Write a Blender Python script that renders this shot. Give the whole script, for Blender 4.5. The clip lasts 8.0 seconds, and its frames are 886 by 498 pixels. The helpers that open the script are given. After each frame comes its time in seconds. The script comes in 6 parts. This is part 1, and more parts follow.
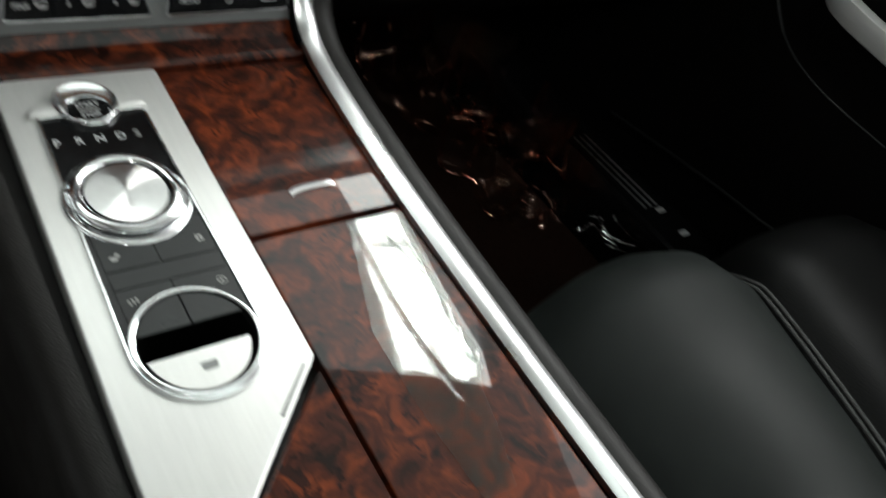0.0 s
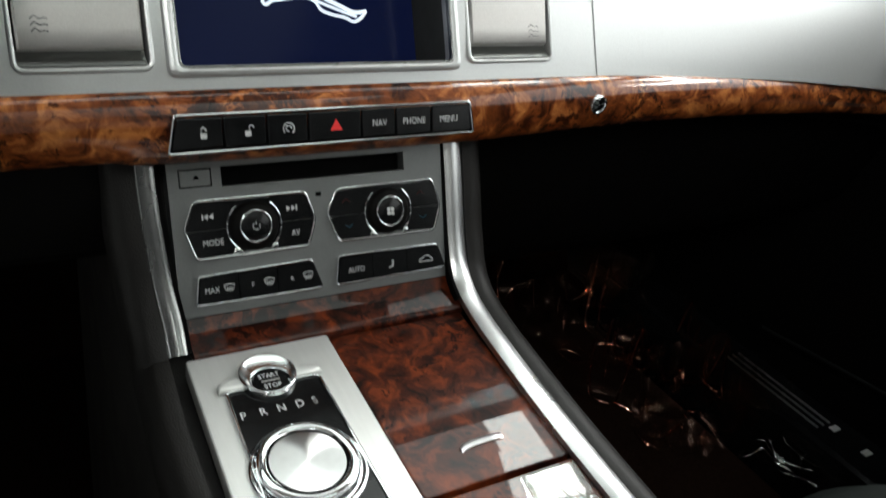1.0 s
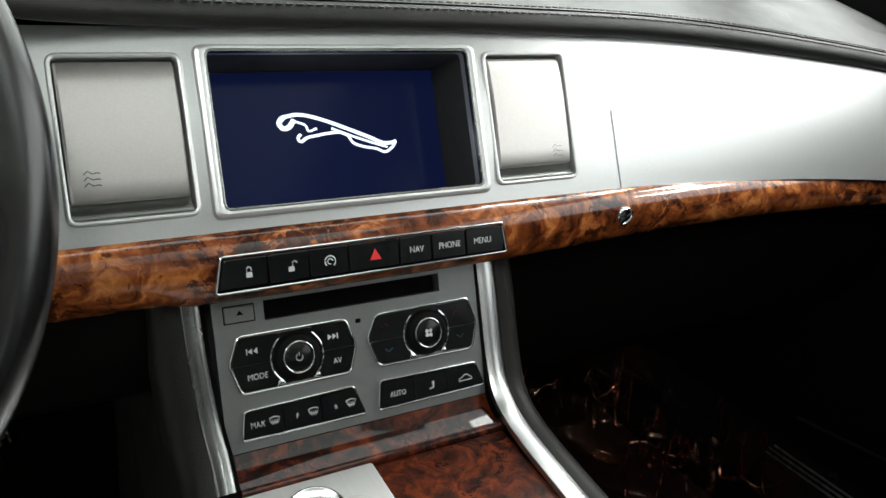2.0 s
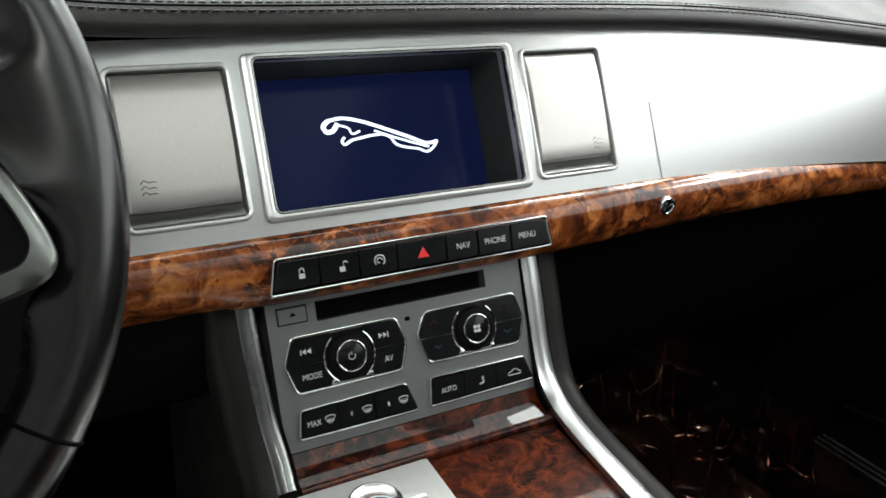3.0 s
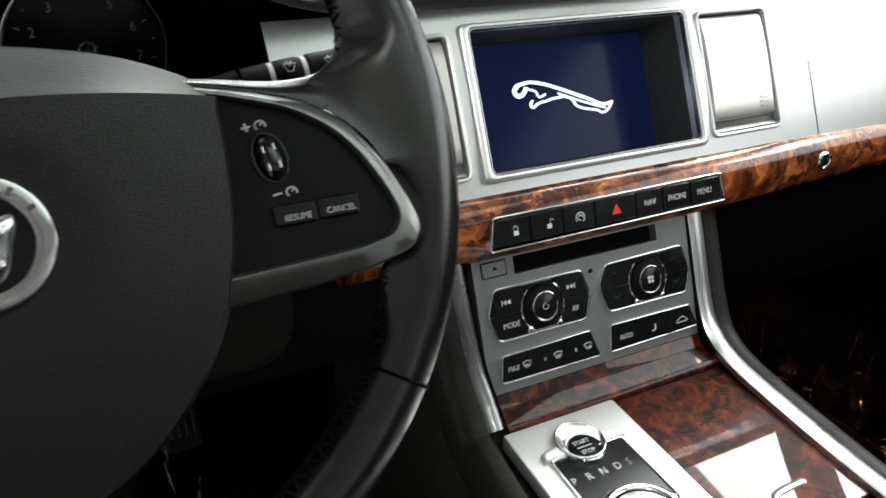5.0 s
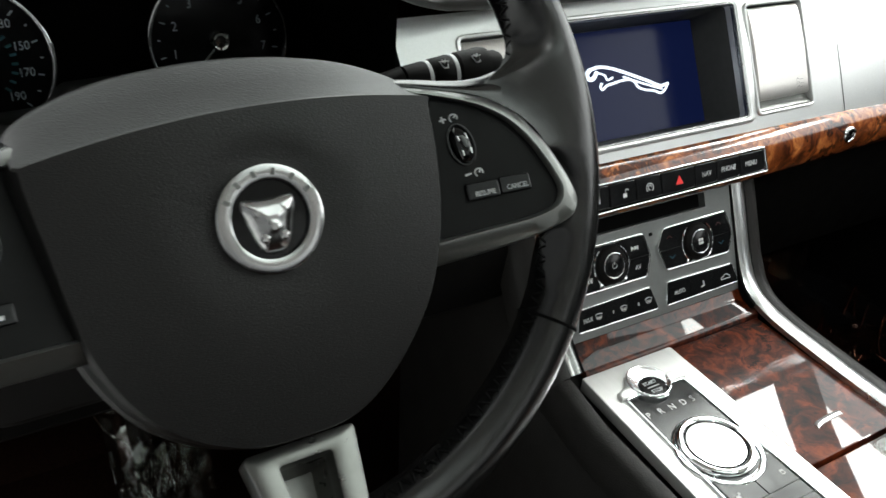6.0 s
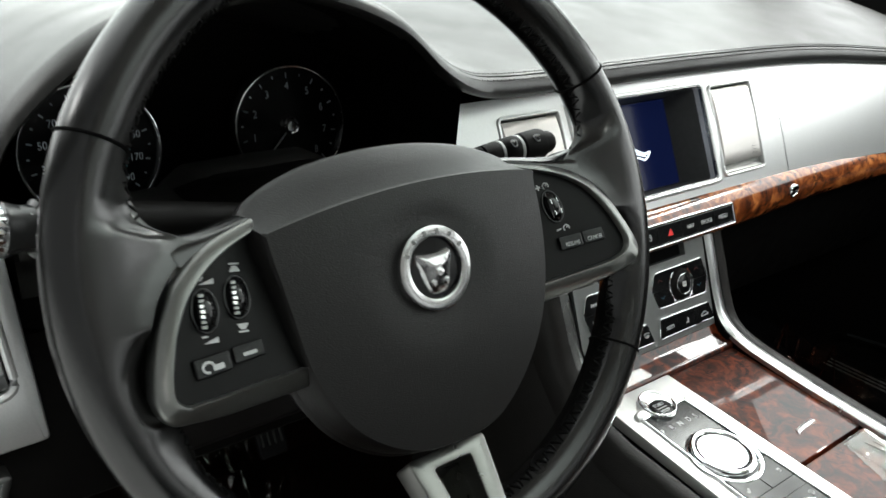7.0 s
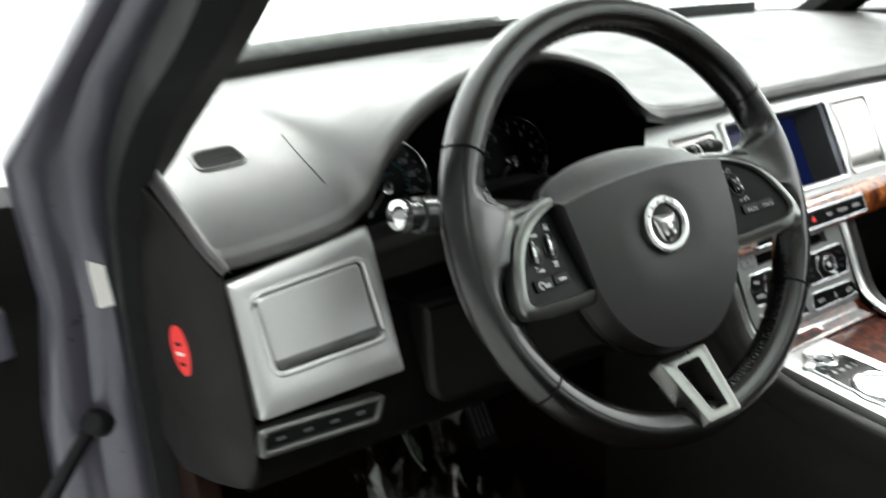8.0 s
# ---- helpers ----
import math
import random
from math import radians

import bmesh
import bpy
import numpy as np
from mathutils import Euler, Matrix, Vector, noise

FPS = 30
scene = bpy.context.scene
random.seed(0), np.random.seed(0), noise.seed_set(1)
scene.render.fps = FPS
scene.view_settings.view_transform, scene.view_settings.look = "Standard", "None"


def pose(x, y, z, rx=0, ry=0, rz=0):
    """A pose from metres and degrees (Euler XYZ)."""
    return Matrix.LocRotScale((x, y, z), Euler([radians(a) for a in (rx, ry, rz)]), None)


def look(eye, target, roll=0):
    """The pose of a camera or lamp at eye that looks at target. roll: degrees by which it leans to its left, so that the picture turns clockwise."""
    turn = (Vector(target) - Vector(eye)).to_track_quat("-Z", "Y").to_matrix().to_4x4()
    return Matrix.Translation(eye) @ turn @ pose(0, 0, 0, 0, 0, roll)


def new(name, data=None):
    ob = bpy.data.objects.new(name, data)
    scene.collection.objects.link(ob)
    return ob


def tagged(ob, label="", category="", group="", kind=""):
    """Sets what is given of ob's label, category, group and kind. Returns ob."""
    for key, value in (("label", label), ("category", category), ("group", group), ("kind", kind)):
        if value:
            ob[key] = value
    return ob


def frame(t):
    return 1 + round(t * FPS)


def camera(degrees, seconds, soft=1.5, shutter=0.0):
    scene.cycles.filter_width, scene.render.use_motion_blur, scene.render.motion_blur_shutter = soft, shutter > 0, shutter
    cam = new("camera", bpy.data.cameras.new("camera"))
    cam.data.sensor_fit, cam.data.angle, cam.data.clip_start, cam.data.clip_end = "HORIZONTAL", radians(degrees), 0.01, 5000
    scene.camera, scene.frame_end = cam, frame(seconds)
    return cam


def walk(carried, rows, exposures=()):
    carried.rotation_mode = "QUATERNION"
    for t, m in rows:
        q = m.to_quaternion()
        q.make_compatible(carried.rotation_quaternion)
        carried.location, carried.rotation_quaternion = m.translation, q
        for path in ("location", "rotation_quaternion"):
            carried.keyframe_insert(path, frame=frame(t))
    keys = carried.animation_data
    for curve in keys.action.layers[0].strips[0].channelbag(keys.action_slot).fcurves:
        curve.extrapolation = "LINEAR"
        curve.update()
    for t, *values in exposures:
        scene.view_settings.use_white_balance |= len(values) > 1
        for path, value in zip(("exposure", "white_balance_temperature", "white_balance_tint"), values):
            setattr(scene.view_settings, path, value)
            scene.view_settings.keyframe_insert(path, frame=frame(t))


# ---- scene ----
cam = camera(56.7, 8.0, soft=1.5, shutter=0.33)
PATH = [
    (0, (-0.191, -0.499, 0.75), (0.955, 0.485, -0.561), 22.2),
    (0.3, (-0.193, -0.486, 0.759), (0.839, 0.711, -0.467), 16.9),
    (0.5, (-0.207, -0.485, 0.76), (0.803, 0.81, -0.38), 14.4),
    (0.6, (-0.199, -0.49, 0.756), (0.768, 0.872, -0.342), 11.8),
    (1, (-0.208, -0.479, 0.764), (0.767, 0.98, -0.197), 9.2),
    (1.5, (-0.21, -0.466, 0.777), (0.768, 1.08, -0.03), 6.7),
    (1.7, (-0.216, -0.467, 0.78), (0.766, 1.1, 0.018), 5.9),
    (2.8, (-0.242, -0.458, 0.786), (0.718, 1.116, 0.011), 3.9),
    (3, (-0.241, -0.467, 0.78), (0.684, 1.136, 0.022), 2.5),
    (3.5, (-0.252, -0.458, 0.781), (0.632, 1.159, 0.004), 1.7),
    (4, (-0.276, -0.444, 0.778), (0.585, 1.182, -0.006), 1.0),
    (4.5, (-0.317, -0.434, 0.785), (0.545, 1.174, -0.035), 0.9),
    (4.7, (-0.336, -0.435, 0.792), (0.522, 1.161, -0.056), 1.2),
    (5.8, (-0.457, -0.444, 0.819), (0.449, 1.075, -0.115), 1.6),
    (6, (-0.481, -0.451, 0.832), (0.43, 1.054, -0.12), 2.0),
    (6.5, (-0.544, -0.46, 0.846), (0.432, 1.011, -0.093), 3.3),
    (7, (-0.629, -0.469, 0.864), (0.502, 0.973, 0.063), 2.7),
    (7.2, (-0.67, -0.465, 0.861), (0.528, 0.938, 0.089), 1.4),
    (7.5, (-0.753, -0.48, 0.854), (0.454, 0.896, 0.047), -1.1),
    (7.7, (-0.801, -0.509, 0.862), (0.342, 0.929, 0.071), -2.5),
    (7.9, (-0.843, -0.563, 0.869), (0.192, 1.004, 0.182), -4.0),
    (8, (-0.859, -0.599, 0.879), (0.109, 1.036, 0.253), -4.8),
]
walk(cam, [(t, look(eye, target, roll)) for t, eye, target, roll in PATH], [(0.0, -0.3), (0.6, -0.4), (1.5, 0.13), (3.0, 0.16), (4.0, 0.25), (6.6, 0.38), (7.0, 0.38), (7.5, 0.26), (8.0, 0.72)])

# ---------------------------------------------------------------- light
world = bpy.data.worlds.new("showroom_light")
scene.world = world
world.use_nodes = True
wnt = world.node_tree
# bright showroom ahead, overhead and on the passenger side, dim behind and below
wtc = wnt.nodes.new("ShaderNodeTexCoord")
wdot = wnt.nodes.new("ShaderNodeVectorMath")
wdot.operation = "DOT_PRODUCT"
wdot.inputs[1].default_value = (0.8, 0.55, 0.22)
wmap = wnt.nodes.new("ShaderNodeMapRange")
wmap.interpolation_type = "SMOOTHSTEP"
for key, value in (("From Min", -0.45), ("From Max", 0.5), ("To Min", 0.25), ("To Max", 3.0)):
    wmap.inputs[key].default_value = value
wnt.links.new(wtc.outputs["Generated"], wdot.inputs[0])
wnt.links.new(wdot.outputs["Value"], wmap.inputs["Value"])
wnt.links.new(wmap.outputs[0], wnt.nodes["Background"].inputs[1])
wnt.nodes["Background"].inputs[0].default_value = (0.955, 1.0, 0.985, 1)

# ceiling lights of the showroom, then four unseen lamps added to brighten the dash
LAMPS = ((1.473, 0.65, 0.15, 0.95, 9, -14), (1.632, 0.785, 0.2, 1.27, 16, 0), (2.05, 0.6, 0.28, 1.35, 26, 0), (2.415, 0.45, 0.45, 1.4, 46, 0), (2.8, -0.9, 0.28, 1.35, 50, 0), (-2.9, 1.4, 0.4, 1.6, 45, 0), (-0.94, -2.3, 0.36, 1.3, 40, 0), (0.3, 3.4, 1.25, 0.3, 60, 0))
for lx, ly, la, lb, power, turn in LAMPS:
    lamp = bpy.data.lights.new("ceiling_and_fill_light", "AREA")
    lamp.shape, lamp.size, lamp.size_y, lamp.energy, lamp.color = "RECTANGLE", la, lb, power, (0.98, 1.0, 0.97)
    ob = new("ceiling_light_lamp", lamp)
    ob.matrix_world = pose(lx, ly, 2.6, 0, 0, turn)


# ---------------------------------------------------------------- materials
def mat(name, base, rough=0.5, metal=0.0, vary=0.15, scale=60.0, bump=0.0, bscale=400.0, stretch=(1, 1, 1), coat=0.0, spec=0.5, rvary=0.08):
    m = bpy.data.materials.new(name)
    m.use_nodes = True
    nt = m.node_tree
    bs = nt.nodes["Principled BSDF"]
    bs.inputs["Roughness"].default_value = rough
    bs.inputs["Metallic"].default_value = metal
    bs.inputs["Coat Weight"].default_value = coat
    bs.inputs["Coat Roughness"].default_value = 0.03
    bs.inputs["Specular IOR Level"].default_value = spec
    tc = nt.nodes.new("ShaderNodeTexCoord")
    mp = nt.nodes.new("ShaderNodeMapping")
    mp.inputs["Scale"].default_value = stretch
    nt.links.new(tc.outputs["Object"], mp.inputs["Vector"])
    n1 = nt.nodes.new("ShaderNodeTexNoise")
    n1.inputs["Scale"].default_value = scale
    n1.inputs["Detail"].default_value = 6
    nt.links.new(mp.outputs[0], n1.inputs["Vector"])
    ramp = nt.nodes.new("ShaderNodeValToRGB")
    ramp.color_ramp.elements[0].position, ramp.color_ramp.elements[1].position = 0.3, 0.7
    ramp.color_ramp.elements[0].color = (*[c * (1 - vary) for c in base], 1)
    ramp.color_ramp.elements[1].color = (*[min(1, c * (1 + vary)) for c in base], 1)
    nt.links.new(n1.outputs[0], ramp.inputs[0])
    nt.links.new(ramp.outputs[0], bs.inputs["Base Color"])
    if rvary:
        n3 = nt.nodes.new("ShaderNodeTexNoise")
        n3.inputs["Scale"].default_value = scale * 0.25
        n3.inputs["Detail"].default_value = 8
        nt.links.new(tc.outputs["Object"], n3.inputs["Vector"])
        mr = nt.nodes.new("ShaderNodeMapRange")
        mr.inputs["From Min"].default_value, mr.inputs["From Max"].default_value = 0.3, 0.7
        mr.inputs["To Min"].default_value, mr.inputs["To Max"].default_value = max(0.0, rough - rvary), min(1.0, rough + rvary)
        nt.links.new(n3.outputs[0], mr.inputs["Value"])
        nt.links.new(mr.outputs[0], bs.inputs["Roughness"])
    if bump:
        n2 = nt.nodes.new("ShaderNodeTexVoronoi" if bump > 0.19 else "ShaderNodeTexNoise")
        n2.inputs["Scale"].default_value = bscale
        nt.links.new(mp.outputs[0], n2.inputs["Vector"])
        bp = nt.nodes.new("ShaderNodeBump")
        bp.inputs["Strength"].default_value = bump
        bp.inputs["Distance"].default_value = 0.0006
        nt.links.new(n2.outputs[0], bp.inputs["Height"])
        nt.links.new(bp.outputs[0], bs.inputs["Normal"])
    return m


def burl(name, dark, mid, light, scale, lacquer=1.0, spots=0.955, polish=0.02):
    m = bpy.data.materials.new(name)
    m.use_nodes = True
    nt = m.node_tree
    bs = nt.nodes["Principled BSDF"]
    bs.inputs["Roughness"].default_value = 0.4
    bs.inputs["Specular IOR Level"].default_value = 0.1
    bs.inputs["Coat Weight"].default_value = lacquer
    bs.inputs["Coat Roughness"].default_value = polish
    tc = nt.nodes.new("ShaderNodeTexCoord")
    warp = nt.nodes.new("ShaderNodeTexNoise")
    warp.inputs["Scale"].default_value = 22 * scale
    warp.inputs["Detail"].default_value = 5
    nt.links.new(tc.outputs["Object"], warp.inputs["Vector"])
    add = nt.nodes.new("ShaderNodeMixRGB")
    add.blend_type = "LINEAR_LIGHT"
    add.inputs[0].default_value = 0.018
    nt.links.new(tc.outputs["Object"], add.inputs[1])
    nt.links.new(warp.outputs["Color"], add.inputs[2])
    big = nt.nodes.new("ShaderNodeTexNoise")
    big.inputs["Scale"].default_value = 42 * scale
    big.inputs["Detail"].default_value = 9
    big.inputs["Roughness"].default_value = 0.62
    big.inputs["Distortion"].default_value = 0.7
    nt.links.new(add.outputs[0], big.inputs["Vector"])
    ramp = nt.nodes.new("ShaderNodeValToRGB")
    e = ramp.color_ramp.elements
    e[0].position, e[0].color = 0.36, (*dark, 1)
    e[1].position, e[1].color = 0.68, (*light, 1)
    k = e.new(0.5)
    k.color = (*mid, 1)
    nt.links.new(big.outputs[0], ramp.inputs[0])
    fleck = nt.nodes.new("ShaderNodeTexNoise")
    fleck.inputs["Scale"].default_value = 85 * scale
    fleck.inputs["Detail"].default_value = 6
    fleck.inputs["Roughness"].default_value = 0.7
    nt.links.new(add.outputs[0], fleck.inputs["Vector"])
    where = nt.nodes.new("ShaderNodeTexNoise")
    where.inputs["Scale"].default_value = 11 * scale
    nt.links.new(tc.outputs["Object"], where.inputs["Vector"])
    both = nt.nodes.new("ShaderNodeMath")
    both.operation = "MULTIPLY_ADD"
    both.inputs[1].default_value = 0.75
    nt.links.new(where.outputs[0], both.inputs[0])
    nt.links.new(fleck.outputs[0], both.inputs[2])
    r2 = nt.nodes.new("ShaderNodeValToRGB")
    r2.color_ramp.elements[0].position, r2.color_ramp.elements[0].color = spots, (1, 1, 1, 1)
    r2.color_ramp.elements[1].position, r2.color_ramp.elements[1].color = spots + 0.045, (0.1, 0.055, 0.05, 1)
    nt.links.new(both.outputs[0], r2.inputs[0])
    mul = nt.nodes.new("ShaderNodeMixRGB")
    mul.blend_type = "MULTIPLY"
    mul.inputs[0].default_value = 0.9
    nt.links.new(ramp.outputs[0], mul.inputs[1])
    nt.links.new(r2.outputs[0], mul.inputs[2])
    nt.links.new(mul.outputs[0], bs.inputs["Base Color"])
    return m


def glow(name, colour, strength):
    m = bpy.data.materials.new(name)
    m.use_nodes = True
    bs = m.node_tree.nodes["Principled BSDF"]
    bs.inputs["Base Color"].default_value = (*[c * 0.3 for c in colour], 1)
    bs.inputs["Emission Color"].default_value = (*colour, 1)
    bs.inputs["Emission Strength"].default_value = strength
    bs.inputs["Roughness"].default_value = 0.15
    bs.inputs["Specular IOR Level"].default_value = 0.12
    return m


def thin_glass(name, shininess=0.06, rough=0.02, tint=(1, 1, 1)):
    m = bpy.data.materials.new(name)
    m.use_nodes = True
    nt = m.node_tree
    nt.nodes.remove(nt.nodes["Principled BSDF"])
    clear, shine, mix = nt.nodes.new("ShaderNodeBsdfTransparent"), nt.nodes.new("ShaderNodeBsdfGlossy"), nt.nodes.new("ShaderNodeMixShader")
    clear.inputs[0].default_value = (0.92, 0.95, 0.93, 1)
    shine.inputs["Roughness"].default_value = rough
    shine.inputs[0].default_value = (*tint, 1)
    mix.inputs[0].default_value = shininess
    nt.links.new(clear.outputs[0], mix.inputs[1])
    nt.links.new(shine.outputs[0], mix.inputs[2])
    nt.links.new(mix.outputs[0], nt.nodes["Material Output"].inputs[0])
    return m


SILVER = mat("satin_silver_paint", (0.66, 0.67, 0.665), 0.36, 0.75, 0.04, 900, 0.03, 1800, rvary=0.006)
LIDSILVER = mat("grained_silver_plastic", (0.58, 0.56, 0.54), 0.4, 0.9, 0.05, 900, 0.16, 1300, rvary=0.01)
PLATE = mat("brushed_aluminium", (0.7, 0.705, 0.685), 0.36, 0.55, 0.03, 300, 0.06, 500, (1, 0.03, 1), rvary=0.02)
CHROME = mat("polished_chrome", (0.86, 0.87, 0.88), 0.07, 1.0, 0.02, 80, rvary=0.04)
BEZEL = mat("turned_chrome", (0.8, 0.81, 0.81), 0.17, 1.0, 0.03, 80, rvary=0.03)
RAIL = mat("satin_chrome_rail", (0.78, 0.79, 0.79), 0.3, 1.0, 0.03, 80, rvary=0.05)
GREYTRIM = mat("grey_satin_trim", (0.19, 0.195, 0.19), 0.3, 0.9, 0.03, 300, rvary=0.01)
PANEL = mat("grey_panel_plastic", (0.2, 0.208, 0.205), 0.4, 0.6, 0.05, 700, 0.05, 1500)
LEATHER = mat("black_leather", (0.0044, 0.0043, 0.0042), 0.25, 0.0, 0.25, 90, 0.08, 1300, spec=0.7, rvary=0.025)
PADSKIN = mat("grey_dash_leather", (0.019, 0.0185, 0.0172), 0.37, 0.0, 0.18, 60, 0.2, 1100, spec=0.4)
HUBSKIN = mat("charcoal_airbag_skin", (0.0042, 0.0038, 0.0036), 0.4, 0.0, 0.15, 120, 0.2, 1300, spec=0.42, rvary=0.03)
SEATSKIN = mat("dark_grey_seat_leather", (0.0065, 0.0086, 0.0078), 0.55, 0.0, 0.2, 40, 0.22, 1500, spec=0.15)
# seat leather again, with the bolster's shade put into a darker colour
SHADED_BOLSTER = mat("shaded_seat_leather", (0.0022, 0.0024, 0.0023), 0.5, 0.0, 0.2, 40, 0.3, 600, spec=0.08)
BLACK = mat("black_soft_plastic", (0.0035, 0.0032, 0.003), 0.55, 0.0, 0.2, 200, 0.1, 1200, spec=0.08)
PADBLACK = mat("black_switch_plastic", (0.003, 0.003, 0.003), 0.45, 0.0, 0.2, 200, 0.06, 1500, spec=0.15)
GLOSS = mat("black_button_plastic", (0.005, 0.0052, 0.0056), 0.2, 0.0, 0.2, 200, spec=0.3, rvary=0.06)
DARKHOLE = mat("matt_black", (0.003, 0.003, 0.003), 0.9, 0.0, 0.2, 100, spec=0.05)
RECESS = mat("dark_grey_recess", (0.05, 0.052, 0.05), 0.5, 0.0, 0.1, 200, spec=0.3)
RAILGREY = mat("grey_side_rail", (0.25, 0.255, 0.25), 0.26, 0.9, 0.03, 80, rvary=0.04)
KEYGREY = mat("dark_grey_key_plastic", (0.011, 0.0125, 0.0125), 0.35, 0.0, 0.1, 200, 0.05, 1500, spec=0.35)
TEAL = mat("dim_teal_print", (0.03, 0.13, 0.15), 0.5, 0.0, 0.02, 100)
DIALPRINT = mat("dim_blue_print", (0.5, 0.56, 0.6), 0.5, 0.0, 0.02, 100)
FAINT = mat("grey_print", (0.3, 0.3, 0.29), 0.5, 0.0, 0.02, 100)
CARPET = mat("dark_brown_carpet", (0.016, 0.007, 0.0045), 0.95, 0.0, 0.4, 250, 0.6, 900, spec=0.1)
SIDE = mat("black_console_skin", (0.012, 0.011, 0.0102), 0.5, 0.0, 0.2, 90, 0.3, 900, spec=0.25)
ROOF = mat("pale_roof_lining", (0.8, 0.77, 0.73), 0.9, 0.0, 0.05, 300)
JAMB = mat("grey_violet_body_paint", (0.085, 0.082, 0.105), 0.35, 0.35, 0.05, 200, coat=0.5)
RUBBER = mat("black_rubber", (0.006, 0.006, 0.007), 0.6, 0.0, 0.2, 120, spec=0.3)
TRIMMETAL = mat("satin_trim_metal", (0.22, 0.225, 0.215), 0.33, 0.9, 0.03, 300, rvary=0.02)
BADGE = mat("bright_badge_metal", (0.5, 0.5, 0.5), 0.16, 1.0, 0.05, 120, 0.05, 300)
SPOKE = mat("satin_spoke_metal", (0.2, 0.2, 0.19), 0.3, 0.9, 0.04, 300, rvary=0.04)
CAPSKIN = mat("brown_grey_plastic", (0.006, 0.0052, 0.005), 0.55, 0.0, 0.12, 120, 0.15, 1200, spec=0.25)
PRINT = mat("white_print", (0.55, 0.56, 0.56), 0.5, 0.0, 0.02, 100)
REDPRINT = mat("red_print", (0.75, 0.03, 0.03), 0.4, 0.0, 0.03, 100)
DIMRED = mat("dim_red_print", (0.05, 0.008, 0.007), 0.4, 0.0, 0.03, 100)
TRIMGREY = mat("mauve_grey_plastic", (0.045, 0.04, 0.042), 0.4, 0.0, 0.1, 120, 0.1, 1200)
WIPERGREY = mat("weathered_grey_plastic", (0.1, 0.105, 0.1), 0.5, 0.0, 0.3, 60, 0.1, 400)
ROLLER = mat("polished_black_plastic", (0.004, 0.004, 0.0042), 0.1, 0.0, 0.1, 200, spec=0.6, rvary=0.02)
STICKER = mat("white_sticker", (0.75, 0.74, 0.7), 0.5, 0.0, 0.06, 200)
REDTAG = mat("red_plastic_tag", (0.8, 0.04, 0.04), 0.4, 0.0, 0.06, 200)
BLUEPRINT = mat("blue_print", (0.012, 0.06, 0.09), 0.4, 0.0, 0.03, 100)
BURL = burl("burl_walnut", (0.035, 0.0075, 0.0025), (0.21, 0.053, 0.0125), (0.6, 0.215, 0.06), 1.2, 1.0, 0.94, 0.09)
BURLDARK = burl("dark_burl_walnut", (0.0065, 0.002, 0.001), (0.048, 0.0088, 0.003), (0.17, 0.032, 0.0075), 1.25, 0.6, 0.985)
SCREEN = glow("navy_screen", (0.0045, 0.0085, 0.042), 0.55)
LOGO = glow("white_screen_mark", (0.8, 0.9, 1.0), 1.3)
DARKTHREAD = mat("black_thread", (0.006, 0.006, 0.006), 0.7, 0.0, 0.1, 200, spec=0.1)
THREAD = mat("grey_thread", (0.05, 0.05, 0.052), 0.6, 0.0, 0.1, 200)
CLEAR = thin_glass("clear_glass")
# the pinkish cast of the glints is put into these gloss tints
FILM = thin_glass("clear_film_pink_glint", 0.1, 0.03, (1.0, 0.62, 0.5))
FOLD = thin_glass("creased_film_pink_glint", 0.95, 0.05, (1.0, 0.5, 0.39))
CREASE = thin_glass("creased_clear_film", 0.3, 0.05, (1.0, 1.0, 0.98))
COVERSKIN = mat("grey_cover_plastic", (0.032, 0.031, 0.029), 0.5, 0.0, 0.12, 120, 0.15, 1200, spec=0.35)
STALKGREY = mat("satin_grey_stalk", (0.035, 0.036, 0.036), 0.2, 0.4, 0.08, 200, rvary=0.04)
WRAP = thin_glass("clear_film_on_lid", 0.08, 0.03, (1.0, 0.99, 0.96))
PEDAL = mat("steel_pedal", (0.5, 0.5, 0.5), 0.35, 0.9, 0.1, 200)


# ---------------------------------------------------------------- shape helpers
def plane_frame(o, y):
    """A frame on a sloping surface: x across the car, y up the slope, z out of it."""
    X, Y = Vector((1, 0, 0)), Vector((0, *y)).normalized()
    Z = X.cross(Y)
    return Matrix(((X.x, Y.x, Z.x, o[0]), (X.y, Y.y, Z.y, o[1]), (X.z, Y.z, Z.z, o[2]), (0, 0, 0, 1)))


FAS = plane_frame((0, 0, 0.6), (0.042, 0.09))
HV = plane_frame((0, -0.027, 0.443), (0.042, 0.107))
BAR = plane_frame((0.0005, -0.0142, 0.5664), (0.3, 0.95))
CON = plane_frame((0, -0.05, 0.4245), (1, 0.08))
WHL = plane_frame((-0.384, -0.1375, 0.6847), (0.38, 0.925))
LFT = plane_frame((-0.63, 0.0, 0.62), (0.3, 1.15))
ID = Matrix.Identity(4)


def smooth(ob, angle=35):
    me = ob.data
    for p in me.polygons:
        p.use_smooth = len(p.vertices) <= 4
    bm = bmesh.new()
    bm.from_mesh(me)
    for e in bm.edges:
        if len(e.link_faces) == 2 and e.calc_face_angle(0) > radians(angle):
            e.smooth = False
    bm.to_mesh(me)
    bm.free()


def thing(name, label, category, place=(0, 0, 0), group="", kind=""):
    ob = new(name)
    ob.empty_display_size = 0.02
    ob.location = place
    return tagged(ob, label, category, group, kind)


